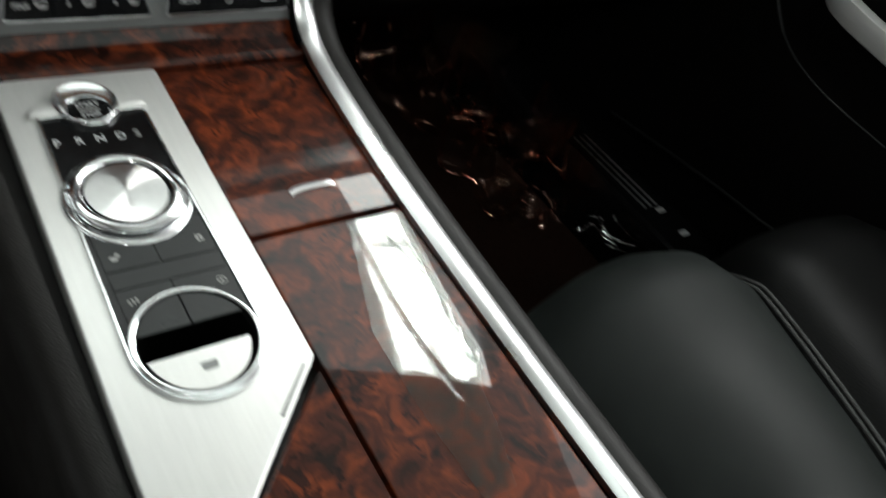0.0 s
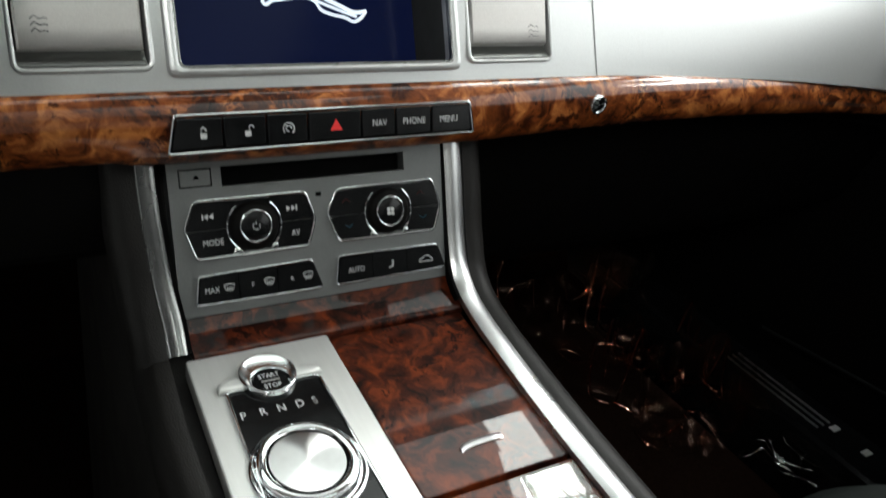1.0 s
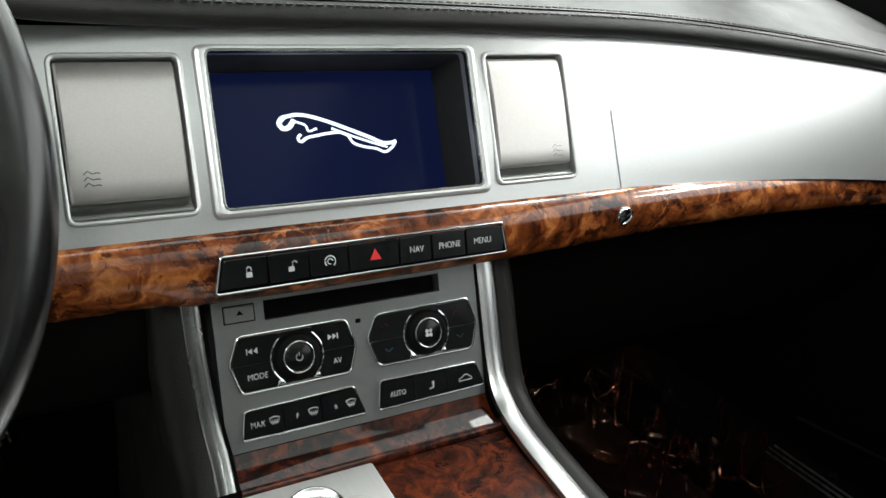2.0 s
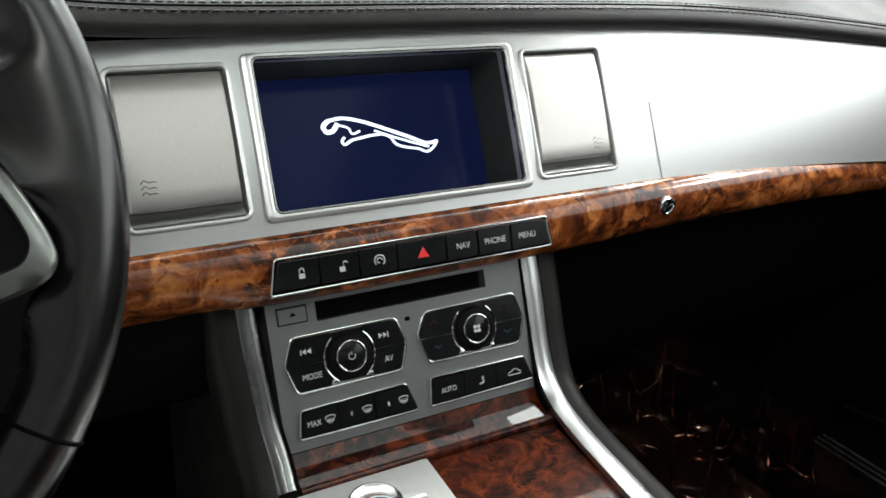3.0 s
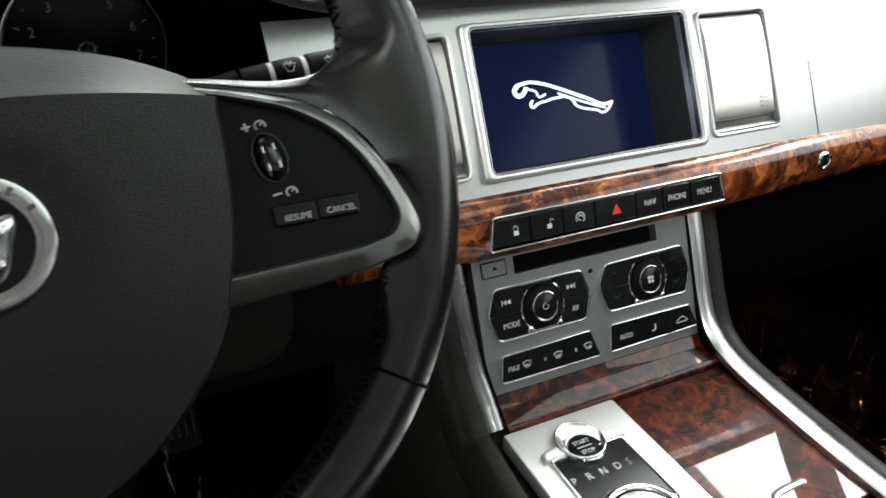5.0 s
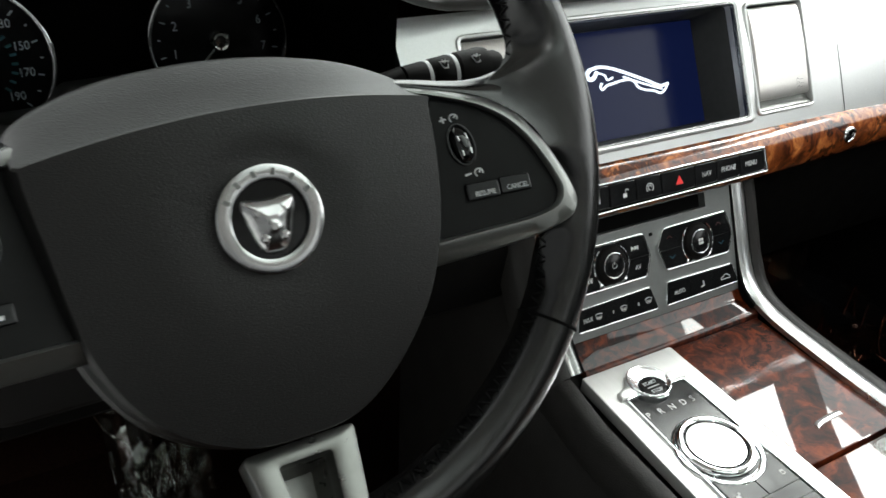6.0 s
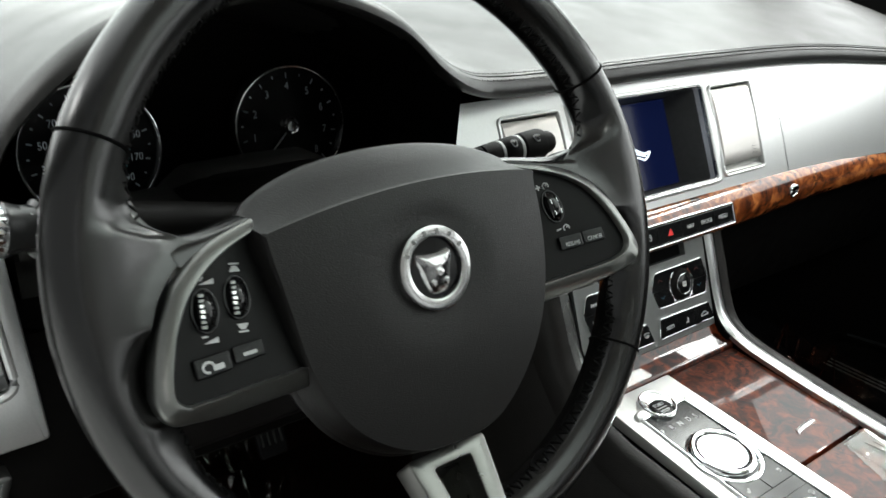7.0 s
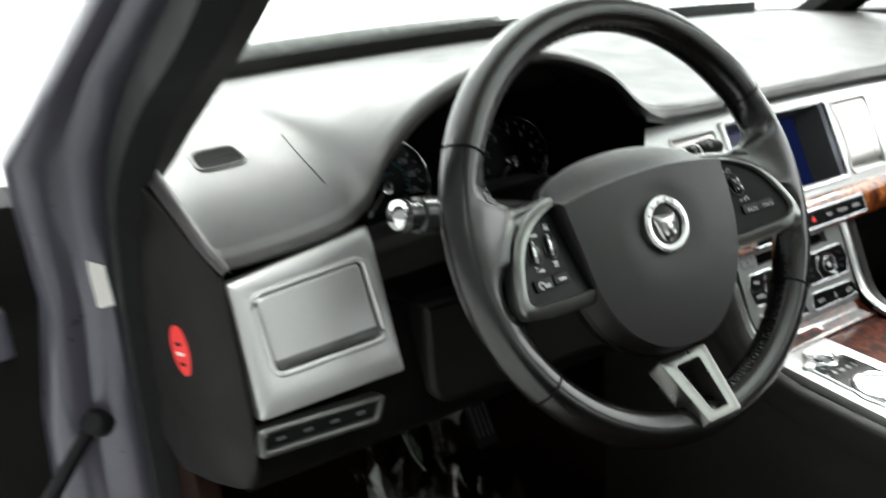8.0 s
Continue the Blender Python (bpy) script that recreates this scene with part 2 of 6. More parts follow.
def part(name, bm, material, parent=None, label="", angle=35):
    bmesh.ops.recalc_face_normals(bm, faces=bm.faces[:])
    me = bpy.data.meshes.new(name)
    bm.to_mesh(me)
    bm.free()
    me.materials.append(material)
    ob = new(name, me)
    if parent is not None:
        ob.parent = parent
        if parent.parent is None:
            ob.matrix_parent_inverse = parent.matrix_basis.inverted()
    smooth(ob, angle)
    if label:
        tagged(ob, label)
    return ob


def solid(name, bm, material, label, category, kind="", group="", angle=35):
    return tagged(part(name, bm, material, None, "", angle), label, category, group, kind)


def rp(pts, r, n=4):
    """A polygon with rounded corners; r may be one radius or one for each corner."""
    out, c = [], len(pts)
    for i, p in enumerate(pts):
        p, a, b = Vector(p), Vector(pts[i - 1]), Vector(pts[(i + 1) % c])
        rr = r[i] if isinstance(r, (list, tuple)) else r
        da, db = (a - p), (b - p)
        t = min(rr, da.length * 0.48, db.length * 0.48)
        p0, p1 = p + da.normalized() * t, p + db.normalized() * t
        for k in range(n + 1):
            s = k / n
            out.append((1 - s) ** 2 * p0 + 2 * s * (1 - s) * p + s * s * p1)
    return out


def rect(x0, y0, x1, y1, r=0.0, n=4):
    pts = [(x0, y0), (x1, y0), (x1, y1), (x0, y1)]
    return rp(pts, r, n) if r else [Vector(p) for p in pts]


def circle(cx, cy, r, n=32, ry=None):
    return [Vector((cx + r * math.cos(2 * math.pi * k / n), cy + (ry or r) * math.sin(2 * math.pi * k / n))) for k in range(n)]


def inset(pts, d):
    out, c = [], len(pts)
    area = sum(pts[i - 1].x * pts[i].y - pts[i].x * pts[i - 1].y for i in range(c))
    sg = 1 if area > 0 else -1
    for i in range(c):
        a, p, b = pts[i - 1], pts[i], pts[(i + 1) % c]
        e1, e2 = (p - a), (b - p)
        if e1.length < 1e-9 or e2.length < 1e-9:
            out.append(p.copy())
            continue
        n1, n2 = Vector((-e1.y, e1.x)).normalized(), Vector((-e2.y, e2.x)).normalized()
        nn = n1 + n2
        nn = nn / max(0.5, nn.length_squared / 2) if nn.length > 1e-6 else n1
        out.append(p + nn * d * sg)
    return out


def rings(bm, levels, m, cap0=True, cap1=True):
    """Skin from a list of (points, height) levels."""
    vs = [[bm.verts.new(m @ Vector((p[0], p[1], h))) for p in pts] for pts, h in levels]
    c = len(vs[0])
    for a, b in zip(vs, vs[1:]):
        for i in range(c):
            bm.faces.new((a[i - 1], a[i], b[i], b[i - 1]))
    if cap0:
        bm.faces.new(vs[0][::-1])
    if cap1:
        bm.faces.new(vs[-1])
    return vs


def slab(bm, pts, z0, z1, m=ID, bev=0.0, seg=2):
    pts = [Vector(p) for p in pts]
    lv = [(pts, z0), (pts, z1 - bev)]
    for k in range(1, seg + 1):
        if bev:
            a = k / seg * math.pi / 2
            lv.append((inset(pts, bev * (1 - math.cos(a))), z1 - bev + bev * math.sin(a)))
    rings(bm, lv, m)
    return bm


def ring_frame(bm, outer, inner, z0, z1, m=ID, bev=0.001, zin=None):
    """A closed frame between two outlines of the same point count, its front edges rounded."""
    outer, inner = [Vector(p) for p in outer], [Vector(p) for p in inner]
    zin = z0 if zin is None else zin
    lv = [(outer, z0), (outer, z1 - bev), (inset(outer, bev * 0.3), z1 - bev * 0.3), (inset(outer, bev), z1),
          (inset(inner, -bev), z1), (inset(inner, -bev * 0.3), z1 - bev * 0.3), (inner, z1 - bev), (inner, zin)]
    rings(bm, lv + [(outer, z0)], m, False, False)
    bmesh.ops.remove_doubles(bm, verts=bm.verts[:], dist=1e-7)
    return bm


def revolve(bm, prof, m=ID, n=40):
    vs = [[bm.verts.new(m @ Vector((r * math.cos(2 * math.pi * k / n), r * math.sin(2 * math.pi * k / n), z))) for k in range(n)] for r, z in prof]
    for a, b in zip(vs, vs[1:]):
        for i in range(n):
            bm.faces.new((a[i - 1], a[i], b[i], b[i - 1]))
    bm.faces.new(vs[0][::-1])
    bm.faces.new(vs[-1])
    return bm


def loft(bm, secs, closed=True, caps=True):
    """Skin over a list of rings of world points."""
    vs = [[bm.verts.new(Vector(p)) for p in s] for s in secs]
    c = len(vs[0])
    for a, b in zip(vs, vs[1:]):
        for i in range(0 if closed else 1, c):
            bm.faces.new((a[i - 1], a[i], b[i], b[i - 1]))
    if closed and caps:
        bm.faces.new(vs[0][::-1])
        bm.faces.new(vs[-1])
    return bm


def catmull(pts, n=8):
    pts = [Vector(p) for p in pts]
    ext = [pts[0] * 2 - pts[1]] + pts + [pts[-1] * 2 - pts[-2]]
    out = []
    for i in range(1, len(ext) - 2):
        a, b, c, d = ext[i - 1:i + 3]
        for k in range(n):
            t = k / n
            out.append(0.5 * (2 * b + (c - a) * t + (2 * a - 5 * b + 4 * c - d) * t * t + (3 * b - a - 3 * c + d) * t ** 3))
    out.append(pts[-1])
    return out


def sweep(bm, path, prof, up=(1, 0, 0)):
    """Sweeps a profile of (side, out) pairs along a path; side lies along up."""
    path = [Vector(p) for p in path]
    secs = []
    for i, p in enumerate(path):
        tan = (path[min(i + 1, len(path) - 1)] - path[max(i - 1, 0)]).normalized()
        s = Vector(up)
        s = (s - tan * s.dot(tan)).normalized()
        o = tan.cross(s)
        secs.append([p + s * a + o * b for a, b in prof])
    return loft(bm, secs)


def tube(bm, path, r, n=10, closed=False):
    path = [Vector(p) for p in path]
    secs, c = [], len(path)
    ref = Vector((0.13, 0.2, 0.97))
    for i, p in enumerate(path):
        tan = ((path[(i + 1) % c] - path[i - 1]) if closed else (path[min(i + 1, c - 1)] - path[max(i - 1, 0)])).normalized()
        a = ref.cross(tan).normalized()
        b = tan.cross(a)
        rr = r(i / c) if callable(r) else r
        secs.append([p + (a * math.cos(2 * math.pi * k / n) + b * math.sin(2 * math.pi * k / n)) * rr for k in range(n)])
    if closed:
        secs.append(secs[0])
    loft(bm, secs, True, not closed)
    if closed:
        bmesh.ops.remove_doubles(bm, verts=bm.verts[:], dist=1e-7)
    return bm


def box(bm, c, s, m=ID, bev=0.0):
    x, y, z = c
    a, b, h = s[0] / 2, s[1] / 2, s[2] / 2
    r = min(bev * 1.5, a * 0.9, b * 0.9)
    return slab(bm, rect(x - a, y - b, x + a, y + b, r, 3), z - h, z + h, m, min(bev, h))


def words(name, text, size, m, material, parent, squeeze=1.0, label=""):
    """Flat raised lettering, centred on the frame m."""
    cu = bpy.data.curves.new(name, "FONT")
    cu.body, cu.size, cu.align_x, cu.align_y, cu.extrude, cu.resolution_u = text, size, "CENTER", "CENTER", 0.00008, 3
    tmp = new("tmp_text", cu)
    me = bpy.data.meshes.new_from_object(tmp)
    bpy.data.objects.remove(tmp)
    bm = bmesh.new()
    bm.from_mesh(me)
    for v in bm.verts:
        v.co.x *= squeeze
        v.co = m @ v.co
    return part(name, bm, material, parent, label)


def cut(ob, tool_bm):
    """Takes the closed tool shape out of the mesh ob."""
    me = bpy.data.meshes.new("tool")
    bmesh.ops.recalc_face_normals(tool_bm, faces=tool_bm.faces[:])
    tool_bm.to_mesh(me)
    tool_bm.free()
    tool = new("tool", me)
    mod = ob.modifiers.new("cut", "BOOLEAN")
    mod.operation, mod.object, mod.solver = "DIFFERENCE", tool, "EXACT"
    bpy.context.view_layer.update()
    res = bpy.data.meshes.new_from_object(ob.evaluated_get(bpy.context.evaluated_depsgraph_get()))
    ob.modifiers.clear()
    ob.data = res
    bpy.data.objects.remove(tool)
    smooth(ob, 35)


def at(m, u, v, w=0.0, rz=0.0):
    return m @ pose(u, v, w, 0, 0, rz)


def grid_plate(bm, us, vs, skip, front, depth):
    """A thick plate over a grid of cells, with the skipped cells left open; front(u, v) gives its face."""
    top = {(i, j): bm.verts.new(front(u, v)) for i, u in enumerate(us) for j, v in enumerate(vs)}
    bot = {k: bm.verts.new(p.co + depth) for k, p in top.items()}
    cells = {(i, j) for i in range(len(us) - 1) for j in range(len(vs) - 1) if not skip(0.5 * (us[i] + us[i + 1]), 0.5 * (vs[j] + vs[j + 1]))}
    for i, j in cells:
        q = [(i, j), (i + 1, j), (i + 1, j + 1), (i, j + 1)]
        bm.faces.new([top[k] for k in q])
        bm.faces.new([bot[k] for k in q[::-1]])
        for a, b, nb in ((q[0], q[1], (i, j - 1)), (q[1], q[2], (i + 1, j)), (q[2], q[3], (i, j + 1)), (q[3], q[0], (i - 1, j))):
            if nb not in cells:
                bm.faces.new((top[b], top[a], bot[a], bot[b]))
    bmesh.ops.delete(bm, geom=[v for v in bm.verts if not v.link_faces], context="VERTS")
    return bm


# ---------------------------------------------------------------- the shell of the car
def drop(x):
    """How far the dashboard falls away towards the passenger's door."""
    return 0.15 * max(0.0, x - 0.2) ** 2


# the floor's tone is made pale to bounce light into the cabin
bm = bmesh.new()
slab(bm, rect(-25, -25, 25, 25), -0.42, -0.4)
solid("ground", bm, mat("pale_polished_tile", (0.45, 0.45, 0.44), 0.3, 0.0, 0.12, 3), "pale polished showroom floor under the car", "floor", "structure")

bm = bmesh.new()
box(bm, (0, -0.55, -0.01), (1.5, 2.5, 0.05))
solid("floor", bm, CARPET, "dark brown carpet on the cabin floor", "carpet", "structure")
bm = bmesh.new()
loft(bm, [[(x, 0.52, -0.02), (x, 0.60, 0.16), (x, 0.63, 0.4), (x, 0.63, 0.75), (x, 0.70, 0.75), (x, 0.70, -0.02)] for x in (-0.76, 0.76)])
solid("wall_front", bm, CARPET, "dark carpeted bulkhead ahead of the footwells", "bulkhead", "structure")
# unseen wall added behind the cabin; light from the rear passes above it
bm = bmesh.new()
box(bm, (0, -1.72, 0.30), (1.5, 0.08, 0.70))
solid("wall_rear", bm, BLACK, "plain dark unseen wall added to close the cabin behind", "wall", "structure")
# unseen wall added to cut light from the left rear
bm = bmesh.new()
box(bm, (-0.72, -1.22, 0.34), (0.05, 0.92, 0.70))
solid("wall_left", bm, BLACK, "plain dark unseen wall added to cut light behind the door opening", "wall", "structure")
def roof(bm, xs, ys):
    secs = []
    for x in xs:
        low = [(x, y - 0.55 * x * x * (y > -0.1), 1.125 + 0.025 * min(1, (0.05 - y) / 0.55) - 0.05 * max(0.0, -0.5 - y) / 1.2 - 0.05 * x * x) for y in ys]
        secs.append(low + [(a, b, c + 0.03) for a, b, c in low[::-1]])
    loft(bm, secs)


# roof lining round an unseen glass panel, added to let light onto the fascia
bm = bmesh.new()
roof(bm, (-0.62, -0.5, -0.37), (0.05, -0.32, -0.5, -1.0, -1.72))
roof(bm, (0.37, 0.5, 0.62), (0.05, -0.32, -0.5, -1.0, -1.72))
roof(bm, (-0.37, -0.2, 0, 0.2, 0.37), (0.05, -0.15, -0.32))
roof(bm, (-0.37, -0.2, 0, 0.2, 0.37), (-0.98, -1.3, -1.72))
solid("ceiling", bm, ROOF, "pale fabric roof lining of the car", "roof lining", "structure")
bm = bmesh.new()
roof(bm, (-0.369, -0.2, 0, 0.2, 0.369), (-0.321, -0.5, -0.75, -0.979))
gr = solid("window_2", bm, CLEAR, "clear roof panel added unseen to let light onto the fascia", "roof glass", "structure")
gr.visible_shadow = False

# windscreen, base to header
bm = bmesh.new()
secs = []
for k in range(9):
    s = k / 8
    y, z = 0.66 - 0.61 * s, 0.775 + 0.355 * s + 0.03 * math.sin(math.pi * s)
    w = 0.70 - 0.12 * s
    secs.append([(x * w, y - (0.1 + 0.1 * s) * x * x, z - 0.03 * x * x) for x in [i / 6 - 1 for i in range(13)]])
loft(bm, secs, closed=False)
ws = solid("window_1", bm, CLEAR, "clear raked windscreen over the dashboard", "windscreen", "structure")
ws.visible_shadow = False

# wiper parked along the foot of the glass
wiper = thing("windscreen_wiper", "grey wiper parked along the foot of the windscreen", "wiper", (-0.5, 0.66, 0.78))
bm = bmesh.new()
secs = []
for k in range(13):
    f = k / 12
    x = -0.66 + 0.72 * f
    y, z, h = 0.685 - 0.1 * x * x, 0.790 - 0.03 * x * x + 0.012 * f, 0.017 * (1 - f) ** 0.7 + 0.004
    secs.append([(x, y - 0.004, z - h), (x, y - 0.008, z), (x, y - 0.003, z + h * 0.8), (x, y + 0.006, z + h), (x, y + 0.012, z)])
loft(bm, secs)
part("arm", bm, WIPERGREY, wiper, "tapered grey arm", 50)
bm = bmesh.new()
tube(bm, [(x, 0.678 - 0.1 * x * x, 0.786 - 0.03 * x * x + 0.010 * (x + 0.66)) for x in [-0.66 + 0.06 * k for k in range(15)]], 0.004, 8)
part("blade", bm, RUBBER, wiper, "black rubber blade")

# roof pillar on the passenger's side
bm = bmesh.new()
sweep(bm, catmull([(0.745, 0.58, 0.70), (0.715, 0.30, 0.86), (0.67, 0.06, 1.02), (0.62, -0.2, 1.11), (0.60, -0.6, 1.14), (0.60, -1.7, 1.07)], 6), [(-0.035, -0.02), (-0.03, 0.02), (0.0, 0.03), (0.03, 0.02), (0.035, -0.02), (0, -0.03)], (0, 0, 1))
solid("pillar_right", bm, BLACK, "dark trimmed roof pillar beside the windscreen", "pillar", "structure")
# footwell side panels
for nm, x in (("kick_panel_left", -0.722), ("kick_panel_right", 0.775)):
    bm = bmesh.new()
    box(bm, (x, 0.38 if x < 0 else -0.5, 0.31 if x < 0 else 0.02), (0.02, 0.55 if x < 0 else 2.4, 0.70 if x < 0 else 0.3))
    solid(nm, bm, CARPET, "dark carpeted panel at the side of the footwell", "footwell panel", "structure")

# passenger's door
door = thing("passenger_door", "dark closed passenger door with a satin metal pull", "car door", (0.74, -0.4, 0.1))
bm = bmesh.new()
loft(bm, [[(0.765, y, 0.02), (0.745, y, 0.3), (0.735, y, 0.55), (0.745, y, 0.735), (0.76, y, 0.752), (0.83, y, 0.752), (0.83, y, 0.02)] for y in (0.69, -0.2, -0.7, -1.7)])
part("panel", bm, BLACK, door)
bm = bmesh.new()
sweep(bm, catmull([(0.745, -0.085, 0.478), (0.708, -0.125, 0.477), (0.70, -0.2, 0.470), (0.70, -0.34, 0.458), (0.745, -0.46, 0.45)], 6), [(-0.014, -0.008), (-0.0148, 0.0), (-0.012, 0.006), (0.0, 0.0086), (0.012, 0.006), (0.0148, 0.0), (0.014, -0.008)], (0, 0, 1))
part("door_pull", bm, PLATE, door, "satin metal door pull")
bm = bmesh.new()
loft(bm, [[(0.75, y, 0.30), (0.70, y, 0.32), (0.69, y, 0.36), (0.70, y, 0.385), (0.75, y, 0.39)] for y in (-0.36, -0.5, -0.8, -1.0)])
part("armrest", bm, LEATHER, door)

bm = bmesh.new()
tube(bm, catmull([(0.741, 0.10, 0.17), (0.744, -0.07, 0.191), (0.744, -0.16, 0.199), (0.744, -0.25, 0.206), (0.744, -0.5, 0.21)], 6), 0.0022, 8)
part("lower_seam", bm, KEYGREY, door, "thin raised seam")
bm = bmesh.new()
tube(bm, catmull([(0.735, 0.03, 0.53), (0.7385, -0.016, 0.459), (0.7395, -0.041, 0.428), (0.7405, -0.071, 0.402), (0.7410, -0.11, 0.386), (0.7410, -0.16, 0.377), (0.7410, -0.24, 0.372)], 6), 0.0014, 8)
part("pocket_seam", bm, KEYGREY, door, "curved trim seam")

# sill plate on the passenger's side, its brand lettering as bars
sill = thing("sill_plate", "black ribbed sill plate with pale marks", "sill plate", (0.72, -0.1, 0.0))
bm = bmesh.new()
box(bm, (0.715, -0.3, 0.065), (0.085, 1.4, 0.11), bev=0.01)
part("base", bm, GLOSS, sill)
for k in range(3):
    bm = bmesh.new()
    box(bm, (0.700 + 0.012 * k, 0.03, 0.1205), (0.003, 0.16, 0.003), bev=0.001)
    part("rib", bm, PEDAL, sill)
for k in range(2):
    bm = bmesh.new()
    box(bm, (0.722, -0.06 - 0.048 * k, 0.1205), (0.014, 0.009, 0.001))
    part("mark", bm, PRINT, sill)

# ---------------------------------------------------------------- dashboard
dash = thing("dashboard", "grey leather-topped dashboard with satin silver fascia", "dashboard", (0, 0.1, 0.6))
EDGE = [(-0.731, 0.080, 0.757), (-0.723, 0.052, 0.735), (-0.712, 0.022, 0.706), (-0.698, 0.010, 0.690), (-0.66, 0.008, 0.690), (-0.60, 0.006, 0.698), (-0.572, 0.0, 0.716), (-0.55, -0.005, 0.752), (-0.505, -0.01, 0.788), (-0.446, -0.012, 0.808),
        (-0.40, -0.012, 0.814), (-0.36, -0.012, 0.808), (-0.31, -0.01, 0.788), (-0.27, -0.005, 0.757), (-0.235, 0.008, 0.740), (-0.19, 0.022, 0.731), (-0.10, 0.034, 0.726),
        (0.1, 0.038, 0.724), (0.3, 0.036, 0.719), (0.5, 0.026, 0.702), (0.64, 0.014, 0.685), (0.73, 0.0, 0.665)]
lip = catmull(EDGE, 6)


def rise(x, t):
    """The pad's rise behind its front edge; with a steeper front roll beside the driver's door."""
    k = min(1.0, max(0.0, (-0.50 - x) / 0.09))
    k = k * k * (3 - 2 * k)
    return 0.29 * k * (1 - (1 - t) ** 17) + (1 - 0.29 * k) * (1 - (1 - t) ** (2.6 + 0.4 * k))


bm = bmesh.new()
secs = []
for p in lip:
    x, yf, zf = p
    zb = 0.768 - 0.03 * x * x
    th = 0.015 + 0.007 * min(1.0, max(0.0, (x + 0.25) / 0.06))
    row = [(yf + 0.045, zf - th), (yf + 0.012, zf - th), (yf + 0.003, zf - 0.91 * th), (yf, zf - 0.7 * th), (yf + 0.0015, zf - 0.43 * th), (yf + 0.006, zf - 0.17 * th), (yf + 0.014, zf)]
    for k in range(1, 19):
        t = (k / 18) ** 1.8
        row.append((yf + 0.014 + (0.635 - yf) * t, zf + (zb - zf) * rise(x, t) + 0.006 * math.sin(math.pi * t)))
    row.append((0.645, zb - 0.03))
    row.append((0.3, min(zf, zb) - 0.03))
    secs.append([(x, a, b) for a, b in row])
loft(bm, secs)
part("top_pad", bm, PADSKIN, dash, "stitched grey leather dash top", 50)

# dark band along the foot of the glass
bm = bmesh.new()
sweep(bm, [(x, 0.66 - 0.1 * x * x, 0.775 - 0.03 * x * x) for x in [k / 10 * 1.36 - 0.68 for k in range(11)]], [(-0.022, -0.01), (-0.022, 0.01), (0.016, 0.012), (0.016, -0.01)], (0, 0, 1))
part("glass_foot_band", bm, BLACK, dash)

# stitch lines along the pad
def on_pad(p, off, up):
    t = (off - 0.014) / (0.635 - p.y)
    zb = 0.768 - 0.03 * p.x * p.x
    return Vector((p.x, p.y + off, p.z + (zb - p.z) * rise(p.x, t) + 0.006 * math.sin(math.pi * t) + up))


SEAM = [p for p in lip if -0.29 < p.x < 0.7]
bm = bmesh.new()
tube(bm, [p + Vector((0, 0.0072, -0.0029)) for p in SEAM], 0.0007, 6)
part("seam", bm, DARKHOLE, dash, "dark sewn seam")
bm = bmesh.new()
for off, low in ((0.0040, 0.0053), (0.0108, 0.0012)):
    seam = [p + Vector((0, off, -low)) for p in SEAM]
    for a, b in zip(seam, seam[1:]):
        n = max(1, round((b - a).length / 0.0065))
        for k in range(n):
            tube(bm, [a.lerp(b, (k + 0.15) / n), a.lerp(b, (k + 0.8) / n)], 0.0006, 4)
tagged(part("stitching", bm, THREAD, dash), kind="stuff")

# hood liner and instrument binnacle
ARCH = [p for p in lip if -0.575 < p.x < -0.23]
low = [(-0.235, 0.60), (-0.30, 0.585), (-0.40, 0.58), (-0.50, 0.585), (-0.565, 0.61)]
bm = bmesh.new()
secs = []
for y, s in ((-0.004, 0.985), (0.03, 0.965), (0.10, 0.93), (0.172, 0.9)):
    cx, cz = -0.40, 0.67
    ring = [(cx + (p.x - cx) * s, y + (p.y + 0.012 if y < 0.03 else 0), cz + (p.z - 0.012 - cz) * s) for p in ARCH]
    ring += [(cx + (a - cx) * s, y + 0.03, cz + (b - cz) * s) for a, b in low]
    secs.append(ring)
loft(bm, secs, True, False)
bm.faces.new([bm.verts.new(Vector(q)) for q in secs[-1]])
part("hood_liner", bm, BLACK, dash, "matt black gauge hood", 50)

# silver fascia with its screen opening and bin doors
U0, U1 = -0.226, 0.69


def fas(u, v):
    d = drop(u)
    return FAS @ Vector((u + (0.0 if u > U0 + 0.001 else -0.02 * (v - 0.05)), v - d, 0.004 * math.sin(math.pi * min(1, max(0, (v + 0.012) / 0.125))) + (0.25 * d)))


us = sorted({U0, -0.2, -0.1785, -0.109, -0.0965, 0.0965, 0.109, 0.179, 0.2, U1} | {0.2 + 0.035 * k for k in range(1, 14)})
vs = [-0.0125, -0.008, 0.0, 0.003, 0.03, 0.06, 0.096, 0.0995, 0.105, 0.112, 0.1145]


def holes(u, v):
    return (abs(u) < 0.0965 and 0.0 < v < 0.0995) or (-0.1785 < u < -0.109 and 0.003 < v < 0.096) or (0.109 < u < 0.179 and 0.003 < v < 0.096)


bm = bmesh.new()
grid_plate(bm, us, vs, holes, fas, (FAS.to_3x3() @ Vector((0, 0, -0.012))))
fascia = part("fascia", bm, SILVER, dash, "satin silver fascia")
# glovebox shut line
bm = bmesh.new()
sweep(bm, [fas(0.2255 - 0.004 * math.sin(3 * k / 10), -0.0125 + 0.0127 * k) + FAS.to_3x3() @ Vector((0, 0, 0.0002)) for k in range(6)][::-1], [(-0.0004, 0), (-0.0004, 0.0002), (0.0004, 0.0002), (0.0004, 0)])
part("shut_line", bm, GREYTRIM, fascia, "fine dark shut line")
